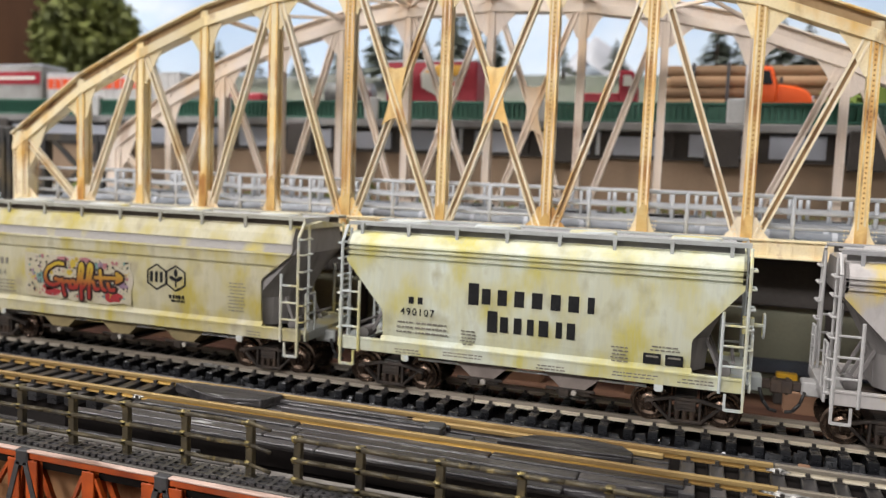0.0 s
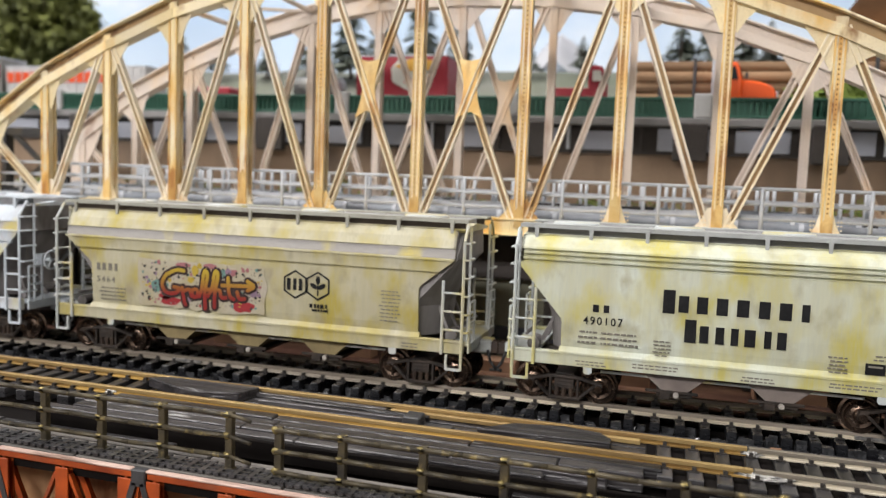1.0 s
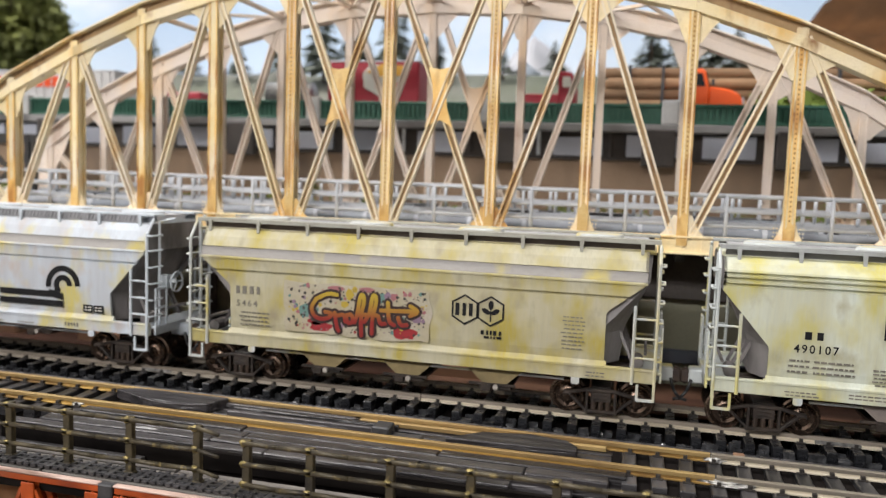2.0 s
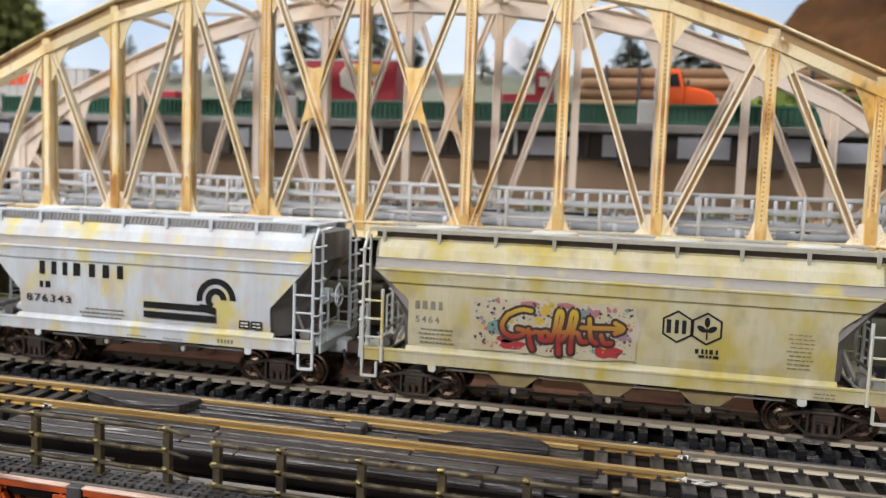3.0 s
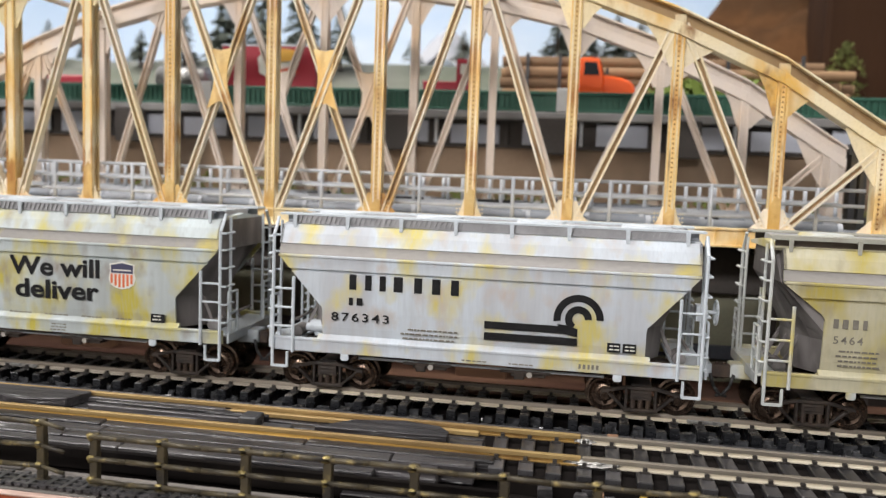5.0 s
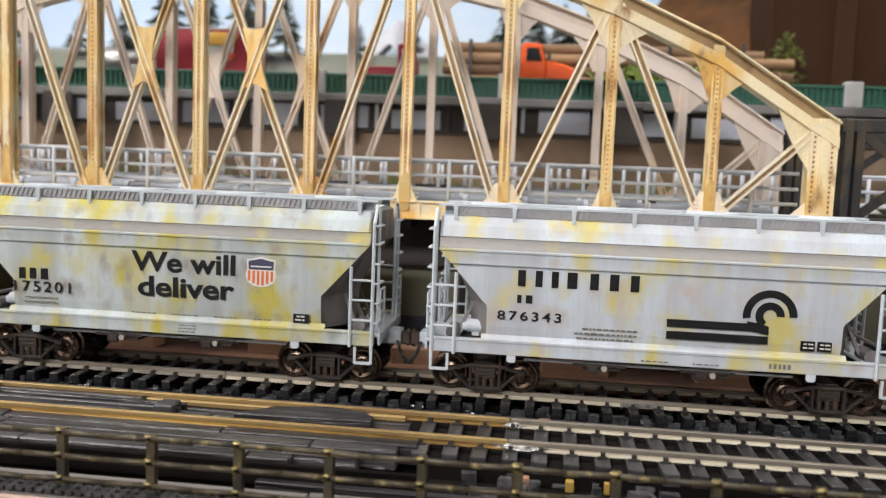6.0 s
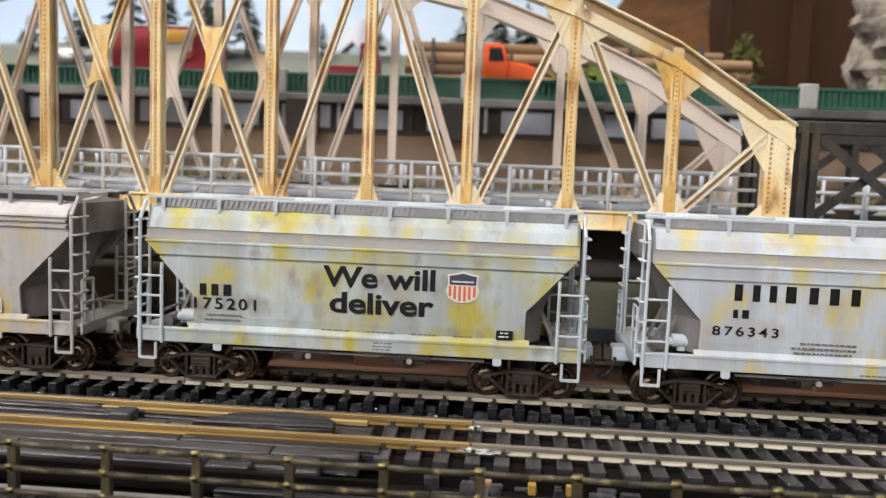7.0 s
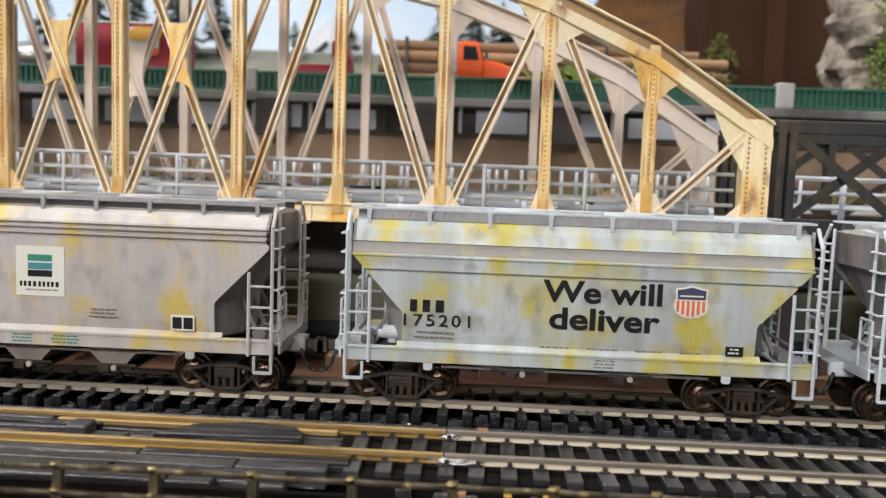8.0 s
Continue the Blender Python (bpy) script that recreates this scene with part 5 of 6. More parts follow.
# leading grey car
add_car(125.0, 246.5, "grey", RIBBED, "grey covered hopper car with a plain grimy end")

# sage car with two dark painted words
c = add_car(-17.4, 104.1, "sage", RIBBED, "sage-white covered hopper car with yellow weathering and dark lettering")
marks(c, -14.2, 20.9, 29.5, 34.2, 7, INK, label="dark painted word", seed=5)
marks(c, -18.4, -14.0, 29.0, 35.6, 1, INK, seed=3, gap=0.12)
marks(c, -8.2, 16.0, 21.5, 26.2, 6, INK, label="black painted word", seed=9)
marks(c, -12.2, -7.9, 21.3, 27.7, 1, INK, seed=6, gap=0.15)
marks(c, -37.6, -31.8, 27.7, 29.8, 2, INK, seed=4)
words(c, "490107", -40.2, -29.0, 24.0, 26.3, INK, "black stencilled car number")
stencil(c, -42, 22.0, 6, 3, INK_GREY, pitch=1.5, h=0.7)
stencil(c, -36, 22.0, 12, 3, INK_GREY, pitch=1.5, h=0.7, seed=5)
for x in (-19, 26):
    stencil(c, x - 1.5, 21.0, 5, 5, INK_GREY, seed=int(x) + 40)
for x, w in ((-42, 9), (-27, 14), (3, 9), (24, 14), (43, 10)):
    stencil(c, x, 13.8 if w > 9 else 13.2, w, 2, INK_GREY, y=-18.86, pitch=0.9, seed=int(x) + 60)
stencil(c, 34.5, 22.2, 9, 2, INK_GREY)
for x in (33.6, 39.6):
    plate(c, "data_panel", rect(x, x + 4.8, 17.0, 20.0), INK)
    plate(c, "data_block", rect(x + 0.7, x + 4.1, 18.9, 19.4), INK_GREY, y=-18.88)

# long beige car with the coloured mural
c = add_car(-181, -32.3, "beige", SMOOTH, "long beige-yellow covered hopper car with a spray-painted mural", 3, CHUTE_TAN, brake=False)
marks(c, -57.6, -48.4, 28.3, 30.8, 4, INK_GREY, seed=12)
words(c, "5464", -57.4, -50.0, 24.2, 26.3, INK_GREY, "faded car number")
stencil(c, -57.5, 22.5, 12, 4, INK_GREY, pitch=1.3, h=0.6)
for cx in (18.3, 26.2):
    bm = bmesh.new()
    loops = [[bm.verts.new((cx + q * math.sin(radians(60 * k)), y, 28.7 + q * math.cos(radians(60 * k)))) for k in range(6)] for q, y in ((4.65, -18.86), (4.05, -18.86), (4.05, -18.74), (4.65, -18.74))]
    for a, b in zip(loops, loops[1:] + loops[:1]):
        for k in range(6):
            bm.faces.new((a[k], a[(k + 1) % 6], b[(k + 1) % 6], b[k]))
    part("hexagon_mark", bm, INK, c, "black hexagon outline")
marks(c, 15.4, 21.6, 26.8, 30.6, 3, INK, seed=20, gap=0.3)
bm = bmesh.new()
for dx, dz, a in ((0, 1.5, 90), (-1.4, -0.4, 150), (1.4, -0.4, 30)):
    slab(bm, [(26.2 + dx + 1.4 * math.cos(radians(a)) * math.cos(radians(k)) - 0.75 * math.sin(radians(a)) * math.sin(radians(k)), 29 + dz + 1.4 * math.sin(radians(a)) * math.cos(radians(k)) + 0.75 * math.cos(radians(a)) * math.sin(radians(k))) for k in range(0, 360, 30)], -18.85, -18.73)
stick(bm, (26.2, -18.8, 25.6), (26.2, -18.8, 29), 0.4, 0.12)
part("leaf_mark", bm, INK, c, "three black leaf shapes")
marks(c, 23.4, 30, 21.6, 22.9, 5, INK, seed=22)
stencil(c, 23.4, 21.2, 6.6, 1, INK, h=0.9)
stencil(c, 47, 29, 7, 9, INK_FAINT, pitch=1.15, h=0.45, seed=30)
stencil(c, 54, 13.4, 6, 2, INK_GREY, y=-18.86)

# the mural: a pale ground, splashes and a bold word
MURAL = surface("pale_mural_ground", (0.44, 0.40, 0.30), (0.40, 0.35, 0.22), 120, rough=0.6, stain=(0.46, 0.41, 0.33), stain_scale=160, stain_stretch=(1, 1, 1))
SPRAY = [plain("spray_" + n, col, 0.5) for n, col in (("red", (0.30, 0.02, 0.025)), ("yellow", (0.44, 0.32, 0.04)), ("teal", (0.13, 0.24, 0.21)), ("black", (0.045, 0.04, 0.035)), ("pink", (0.33, 0.13, 0.14)), ("purple", (0.24, 0.16, 0.22)))]


def word_paint():
    """Yellow letters that run to red towards their feet."""
    m = plain("spray_word", (0.7, 0.4, 0.02), 0.45)
    n, link = m.node_tree.nodes, m.node_tree.links
    tc, sep, r, mix = n.new("ShaderNodeTexCoord"), n.new("ShaderNodeSeparateXYZ"), n.new("ShaderNodeMapRange"), n.new("ShaderNodeMix")
    link.new(tc.outputs["Object"], sep.inputs[0])
    r.inputs["From Min"].default_value, r.inputs["From Max"].default_value = 0.0225, 0.0305
    link.new(sep.outputs["Z"], r.inputs["Value"])
    mix.data_type = "RGBA"
    mix.inputs[6].default_value, mix.inputs[7].default_value = (0.24, 0.018, 0.013, 1), (0.44, 0.32, 0.03, 1)
    link.new(r.outputs["Result"], mix.inputs[0])
    link.new(mix.outputs[2], n["Principled BSDF"].inputs["Base Color"])
    return m


r = random.Random(11)
mx0, mx1, mz0, mz1 = -40.2, 7.4, 17.6, 33.6
edge = [(mx0 + (mx1 - mx0) * k / 15, mz0) for k in range(15)] + [(mx1, mz0 + (mz1 - mz0) * k / 6) for k in range(6)] + [(mx1 - (mx1 - mx0) * k / 15, mz1) for k in range(15)] + [(mx0, mz1 - (mz1 - mz0) * k / 6) for k in range(6)]
plate(c, "mural_ground", [(x + r.uniform(-0.9, 0.9), z + r.uniform(-0.7, 0.5)) for x, z in edge], MURAL, "pale ground of the mural", y=-18.72, thick=0.1)
for k, m in enumerate(SPRAY):
    bm = bmesh.new()
    for q in range(260 if k == 3 else 30):
        x, z, s = r.uniform(mx0 + 1, mx1 - 1), r.uniform(mz0 + 1, mz1 - 1), r.choice((0.12, 0.18, 0.25, 0.4, 0.6)) * (0.75 if k == 3 else 1.1)
        n = r.randint(6, 9)
        slab(bm, [(x + s * r.uniform(0.6, 1.4) * math.cos(2 * math.pi * j / n), z + s * r.uniform(0.6, 1.4) * math.sin(2 * math.pi * j / n)) for j in range(n)], -18.80 - 0.008 * k - 0.0002 * q, -18.72)
    big = {0: [(-28, 19.8, 4.0, 1.7), (-0.5, 19.8, 4.2, 1.8), (-30, 21.3, 2.4, 1.2)], 2: [(-33.5, 24.5, 2.2, 2.4), (-8, 30, 1.8, 1.6)], 4: [(-23, 32.2, 2.6, 0.9), (-4, 30.8, 1.2, 1.2), (-13, 32.4, 2.6, 0.8)], 1: [(-18.5, 30.6, 1.5, 1.8), (-20, 27.4, 1.3, 1.1), (-16.8, 32.2, 0.9, 1.2)], 3: [(-19, 23, 6.0, 1.6), (-4, 23.2, 5.5, 1.4), (-30.5, 23.5, 1.6, 2.6), (-12, 26.5, 4.5, 2.8)], 5: [(3.5, 25, 1.8, 1.6), (-6, 31, 1.2, 1)]}.get(k, [])
    for x, z, a, b in big:
        slab(bm, [(x + a * r.uniform(0.75, 1.2) * math.cos(2 * math.pi * j / 14), z + b * r.uniform(0.75, 1.2) * math.sin(2 * math.pi * j / 14)) for j in range(14)], -18.80 - 0.008 * k, -18.72)
    part("paint_splash", bm, m, c, "splashes of spray paint")


def strokes(bm, width, y):
    """The looping strokes of the sprayed word."""
    S = [[(-29.5, 28.5), (-25.5, 30.6), (-22.6, 30.2)], [(-29.5, 28.5), (-31.4, 25.5), (-29.8, 22.4), (-26, 22.2), (-23.6, 24.2), (-26.4, 24.6)], [(-23.2, 24.6), (-22.4, 20), (-21.8, 19.0)], [(-22.6, 23.6), (-20, 24.4), (-19.6, 22)],
         [(-19.4, 24), (-17.4, 24.6), (-17, 22), (-19, 21.6), (-19.4, 24)], [(-16.6, 22), (-15.6, 24.6), (-14.8, 31.4), (-13.2, 30), (-14.6, 24), (-14.2, 18.2)], [(-13.4, 22.4), (-11.6, 25), (-10.8, 31.6), (-9.2, 30), (-10.8, 24), (-10.8, 19)],
         [(-15.4, 24.6), (-9.2, 24.8)], [(-8.8, 24.6), (-8.2, 22.2), (-6.6, 22.4)], [(-5.8, 29), (-5.4, 23), (-3.6, 22.2)], [(-8, 26.4), (3.2, 26.9)], [(-2.4, 24.6), (-1.6, 22.2), (0.4, 22.6)], [(1.4, 28.4), (4.4, 26.9), (1.4, 25.4)]]
    for line in S:
        pts = [Vector(p) for p in line]
        for _ in range(2):  # round the corners off
            cut = [pts[0]]
            for a, b in zip(pts, pts[1:]):
                cut += [a * 0.75 + b * 0.25, a * 0.25 + b * 0.75]
            pts = cut + [pts[-1]]
        for p in (pts[0], pts[-1]):
            y -= 0.0006
            tube(bm, (p.x, y - 0.02, p.y), (p.x, y + 0.02, p.y), width * 0.5, 10)
        for a, b in zip(pts, pts[1:]):
            y -= 0.0006
            d = (b - a).normalized() * width * 0.12
            stick(bm, (a.x - d.x, y, a.y - d.y), (b.x + d.x, y, b.y + d.y), width, 0.05)


bm = bmesh.new()
strokes(bm, 2.8, -18.88)
part("word_outline", bm, plain("dark_maroon_outline", (0.035, 0.016, 0.014), 0.5), c, "dark maroon outline of the sprayed word")
bm = bmesh.new()
strokes(bm, 1.25, -19.08)
part("sprayed_word", bm, word_paint(), c, "looping yellow and red sprayed word")

# white car with the wheel-shaped mark
c = add_car(-320, -196.6, "white", SMOOTH, "bluish-white covered hopper car with black lettering and a wheel mark", mesh_walk=True, low=9.0)
marks(c, -38.3, -3.2, 30.6, 35.0, 7, INK, gap=0.42, label="black painted word", seed=41)
marks(c, -38.3, -32.6, 26.0, 28.2, 2, INK, gap=0.35, seed=43)
words(c, "876343", -43.5, -26.2, 21.2, 23.7, INK, "black car number")
stencil(c, -23, 20.2, 17, 3, INK_GREY, pitch=1.3, h=0.6)
plate(c, "mark_bar", rect(1.6, 24.2, 21.9, 24.0), INK)
plate(c, "mark_bar", rect(1.6, 27.7, 18.7, 20.8), INK)
plate(c, "mark_arc", ring(27.8, 26.2, 4.9, 6.9, 0, 188), INK, "black wheel-shaped mark")
plate(c, "mark_arc", ring(27.8, 26.2, 1.7, 3.7, 0, 240), INK)
plate(c, "mark_bar", [(23.2, 22.0), (27.7, 21.2), (27.7, 23.4), (25.6, 24.2), (22.0, 24.6)], INK, y=-18.92)
for x in (36, 40.2):
    plate(c, "data_block", rect(x, x + 3.6, 17.6, 20.2), INK)
    stencil(c, x + 0.5, 19.6, 2.8, 2, WHITE_INK, y=-18.9, seed=50)
marks(c, 28.5, 34.6, 12.3, 13.6, 5, INK_GREY, y=-18.86, seed=53)
for x in (-5, 8):
    stencil(c, x, 12.4, 8, 1, INK_GREY, y=-18.86, seed=int(x) + 70)

# pearl car with the slogan
c = add_car(-459, -336, "pearl", SMOOTH, "pearl-grey covered hopper car with yellow stains and a black slogan", mesh_walk=True, low=9.0, brake=False)
words(c, "We will", -9.6, 21.4, 29.0, 34.9, INK, "bold black slogan", 0.028, 1.0)
words(c, "deliver", -7.6, 21.2, 21.9, 27.8, INK, "bold black slogan", 0.028, 1.0)
marks(c, -44.2, -33.6, 25.0, 28.2, 3, INK, seed=61)
words(c, "175201", -45.8, -28.2, 21.2, 24.4, INK, "black car number")
stencil(c, -44, 19.8, 12, 2, INK_GREY, pitch=1.3)
shield = [(24.9, 31.6), (24.7, 34.0), (26.8, 34.3), (28.9, 34.9), (31.0, 34.3), (33.1, 34.0), (32.9, 31.6), (33.4, 29.6), (32.8, 27.7), (31, 26.6), (28.9, 26.2), (26.8, 26.6), (25, 27.7), (24.4, 29.6)]
plate(c, "shield_mark", shield, WHITE_INK, "shield with orange-red stripes under a dark top", y=-18.74)
plate(c, "shield_top", [(25.3, 31.2), (25.2, 33.6), (26.9, 33.9), (28.9, 34.4), (30.9, 33.9), (32.6, 33.6), (32.5, 31.2)], BLUE_INK, y=-18.82)
plate(c, "shield_band", rect(25.9, 31.9, 31.9, 32.3), WHITE_INK, y=-18.88)
for k in range(6):
    x = 25.1 + k * 1.32
    d = 0.7 if k in (0, 5) else 0
    plate(c, "shield_stripe", rect(x, x + 0.72, 27.3 + d - (0.5 if k in (2, 3) else 0), 30.9), RED_INK, y=-18.84)
plate(c, "data_block", rect(38.5, 43, 16.7, 19.3), INK)
stencil(c, 39, 18.8, 3.6, 2, WHITE_INK, y=-18.9, seed=70)
for x, w in ((-10, 8), (2, 9), (14, 8), (26, 6)):
    stencil(c, x, 17.2, w, 1, INK_GREY, seed=int(x) + 90)
stencil(c, 4, 14.2, 6, 3, INK_FAINT, y=-18.86, pitch=0.9)
stencil(c, 52, 48, 3.5, 2, RED_INK, y=-15.2)

# trailing warm grey car with the white placard
c = add_car(-591.5, -478, "grey", RIBBED, "warm grey covered hopper car with yellow stains and a white placard", brake=False)
plate(c, "placard", rect(-13.3, 0.0, 24.8, 38.2), WHITE_INK, "white square placard", y=-18.76)
for z, m in ((34.2, GREEN_INK), (32.0, TEAL_INK), (30.0, INK)):
    plate(c, "placard_bar", rect(-10.0, -3.4, z, z + 1.75), m, y=-18.84)
marks(c, -12.2, -1.0, 27.3, 28.7, 9, INK, y=-18.84, seed=80)
stencil(c, -12.2, 26.6, 11, 1, INK_GREY, y=-18.84)
stencil(c, 6, 22, 8.5, 3, INK_GREY, pitch=1.0)
plate(c, "data_panel", rect(29, 35.4, 17.0, 21.2), WHITE_INK)
for x in (29.5, 32.5):
    plate(c, "data_block", rect(x, x + 2.5, 17.5, 20.6), INK, y=-18.88)
for x, w in ((-15, 6), (-4, 8)):
    stencil(c, x, 14.3, w, 3, GREEN_INK, y=-18.86, pitch=0.9, seed=int(x) + 99)


def run_at(t):
    """Metres run at t, eased between the given times."""
    ts, ss = [q[0] for q in RUN], [q[1] for q in RUN]
    sl = np.gradient(ss, ts)
    i = min(max(int(np.searchsorted(ts, t, side="right")) - 1, 0), len(ts) - 2)
    h = ts[i + 1] - ts[i]
    u = (t - ts[i]) / h
    return float((2 * u**3 - 3 * u**2 + 1) * ss[i] + (u**3 - 2 * u**2 + u) * h * sl[i] + (-2 * u**3 + 3 * u**2) * ss[i + 1] + (u**3 - u**2) * h * sl[i + 1])


def motions():
    times = [k / 15 for k in range(121)]
    for car, x, wheels in TRAIN:
        walk(car, [(t, pose(x * MM + run_at(t), 0, 0)) for t in times[::3]])
        for w, q in wheels:
            walk(w, [(t, pose(q * MM, 0, 4.8 * MM, 0, math.degrees(run_at(t) / 0.0048), 0)) for t in times])


# ---- the road behind the bridge ----
setting("retaining_wall", (-1200, 900, 137, 145, -80, 80), WALL_BROWN, "brown retaining wall below the road")
setting("road", (-1200, 900, 137, 270, 88, 95.2), ASPHALT, "grey asphalt road behind a green fence")
viaduct = thing("road_edge", "pale concrete road edge over blue-grey wall panels", "road edge", kind="structure")
box_part("ledge", (-1200, 900, 130.5, 136.8, 91.6, 95.3), surface("grimy_concrete", (0.27, 0.265, 0.26), (0.16, 0.155, 0.15), 30, rough=0.8, stain=(0.07, 0.065, 0.06), stain_scale=22), viaduct, "", 0.4)
# Dark sheet that paints the shade under the ledge, behind the panels.
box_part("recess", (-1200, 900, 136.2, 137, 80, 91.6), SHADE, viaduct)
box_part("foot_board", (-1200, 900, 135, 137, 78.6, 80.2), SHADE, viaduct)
r = random.Random(21)
for k in range(40):
    x = -700 + k * 34
    box_part("wall_panel", (x + 3, x + 26, 134.6, 136.1, 80.4, 90.6 - (k % 4 == 2) * 1.5), PANEL_GREY, viaduct, "", 0.2)
    bm = bmesh.new()
    tube(bm, (x + 30, 134.6, 80.3), (x + 30, 134.6, 91.5), 0.9, 8)
    part("thin_post", bm, RAILING if k % 2 else SHADE, viaduct)
for x in (-330, -240, -120, 20, 92, 150):
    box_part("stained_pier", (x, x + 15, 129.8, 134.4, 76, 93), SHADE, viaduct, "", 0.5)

gf = thing("green_fence", "dark green baluster fence with pale concrete posts along the road", "fence")
for z0, z1 in ((95.6, 96.8), (103.4, 104.8)):
    box_part("rail", (-700, 620, 132.0, 133.4, z0, z1), GREEN, gf, "", 0.2)
bm = bmesh.new()
brick(bm, -0.6, 0.6, 132.3, 133.1, 96.7, 103.5)
baluster = mesh_of("baluster", bm, GREEN)
for k in range(280):
    piece("baluster", baluster, gf, -380 + k * 2.6)
box_part("mesh_panel", (-700, 620, 133.5, 134.0, 96, 104), GREEN, gf)
for x in (-560, -470, -395, -345, -250, -160, -72, 16, 104, 188, 253.4, 330, 410):
    box_part("concrete_post", (x - 3.8, x + 3.8, 130.8, 135.6, 95.3, 106.4), CONCRETE, gf, "pale concrete fence post", 0.5)


def wheels_for(v, xs, y0, y1, z=99.6, rad=4.4):
    for x in xs:
        for y in (y0, y1):
            bm = bmesh.new()
            tube(bm, (x, y - 1.3, z), (x, y + 1.3, z), rad, 16)
            w = part("wheel", bm, RUBBER, v, "black truck wheel")
            bm = bmesh.new()
            tube(bm, (x, y - 1.6, z), (x, y + 1.6, z), rad * 0.55, 10)
            part("rim", bm, RAILING, w)


def semi_trailer(name, label, x0, x1, z1, paint, y0=146, y1=166):
    v = thing(name, label, "trailer")
    box_part("box", (x0, x1, y0, y1, 103.2, z1), paint, v, "", 0.6)
    box_part("chassis", (x0 + 4, x1 - 4, y0 + 5, y1 - 5, 99.5, 103.0), BLACK, v)
    box_part("top_rail", (x0 - 0.3, x1 + 0.3, y0 - 0.3, y1 + 0.3, z1 - 0.1, z1 + 0.7), RAILING, v, "", 0.2)
    wheels_for(v, (x0 + 8, x0 + 18, x1 - 8), y0 + 2, y1 - 2)
    return v


v = semi_trailer("box_trailer", "white box trailer with an orange-red side band", -300, -201, 121.5, TRUCK_WHITE)
box_part("side_band", (-299.5, -226, 145.4, 145.9, 112.5, 118.5), TRAILER_ORANGE, v, "orange-red side band")
for k in range(18):
    box_part("side_rib", (-299 + k * 5.6, -298.5 + k * 5.6, 145.1, 145.5, 103.5, 121), TRUCK_WHITE, v)
v = semi_trailer("box_trailer", "pale grey box trailer with a red side panel", -420, -304, 127, CONCRETE)
plate(v, "side_panel", [(-345, 115.5), (-305, 115.5), (-305, 123), (-342, 123)], TRUCK_RED, "red side panel with a pale stripe", y=145.4, thick=0.5)
plate(v, "side_panel_stripe", rect(-338, -309, 118.2, 120.2), WHITE_INK, y=145.1, thick=0.25)
plate(v, "side_panel", rect(-420, -352, 115, 124), TRUCK_RED, y=145.4, thick=0.5)
v = semi_trailer("box_trailer", "deep red box trailer with a yellow and white emblem", -70.5, -20.5, 126.3, TRUCK_RED)
plate(v, "emblem", [(-47, 124.5), (-34, 124.8), (-30, 120), (-31, 112), (-42, 109), (-50, 113), (-51, 120)], WHITE_INK, "white and yellow emblem", y=145.5, thick=0.4)
plate(v, "emblem_band", [(-49, 121), (-40, 125), (-28, 124), (-30, 119), (-41, 118.5)], LOGO_YELLOW, y=145.2, thick=0.25)
plate(v, "emblem_band", [(-44, 113), (-33, 116), (-29, 113.5), (-36, 110)], TRAILER_ORANGE, y=145.2, thick=0.25)

v = thing("red_tractor", "red truck tractor with a low bed on the road", "truck")
box_part("bed", (34, 51, 148, 162, 103.8, 110.6), TRUCK_RED, v, "", 0.5)
bm = bmesh.new()
slab(bm, [(50.5, 103.5), (59, 103.5), (59, 113), (57, 121.2), (50.5, 121.6)], 148, 162)
part("cab", soften(bm, 0.6), TRUCK_RED, v)
plate(v, "cab_window", [(52.5, 114), (57.4, 114), (56.2, 119), (52.5, 119)], WHITE_INK, "pale cab window", y=147.6, thick=0.35)
wheels_for(v, (38, 46, 56), 149.5, 160.5)
v = thing("tractor", "dark truck with red trim behind the bridge", "truck")
box_part("cab", (-176, -150, 148, 162, 99, 106), BLACK, v, "", 0.8)
box_part("hood", (-172, -147, 147.5, 162.5, 106, 110.4), TRUCK_RED, v, "red hood", 0.8)
wheels_for(v, (-170, -154), 149.5, 160.5)
v = thing("tank_truck", "small truck with a polished round tank", "truck")
bm = bmesh.new()
tube(bm, (-108, 154, 110), (-82, 154, 110), 6.5, 18)
part("tank", bm, SOLDER, v, "polished metal tank", smooth=True)
box_part("chassis", (-110, -78, 149, 159, 101, 104), BLACK, v)
wheels_for(v, (-104, -86), 149.5, 158.5)

v = thing("log_truck", "bright orange truck cab with a flat load bed", "truck")
bm = bmesh.new()
slab(bm, [(109.5, 101.5), (120.5, 101.5), (121.5, 113), (119, 122.2), (117.5, 122.8), (110.5, 122.8), (109.5, 121.8)], 147, 163)
part("cab", soften(bm, 0.7), CAB_ORANGE, v, "orange cab")
bm = bmesh.new()
slab(bm, [(120, 101.5), (136, 101.5), (136.4, 108), (134.5, 111.6), (130, 113.6), (121, 115)], 148.2, 161.8)
part("hood", soften(bm, 0.9), CAB_ORANGE, v, "rounded orange hood")
plate(v, "side_window", [(112, 114.6), (119.2, 114.6), (117.6, 120.6), (112, 120.6)], GLASS_DARK, "dark side window", y=146.5, thick=0.45)
bm = bmesh.new()
slab(bm, [(120.9, 114.8), (121.5, 114.8), (119.6, 121.4), (119.0, 121.4)], 149, 161)
part("windscreen", bm, GLASS_DARK, v, "dark windscreen")
box_part("bumper", (136.6, 138.2, 147.5, 162.5, 101, 103.6), RAILING, v, "", 0.3)
box_part("grille", (136.5, 137.1, 151, 159, 104, 110), RAILING, v)
box_part("load_bed", (30, 109, 147.5, 162.5, 103, 105.6), PIPE, v, "grey load bed", 0.3)
bm = bmesh.new()
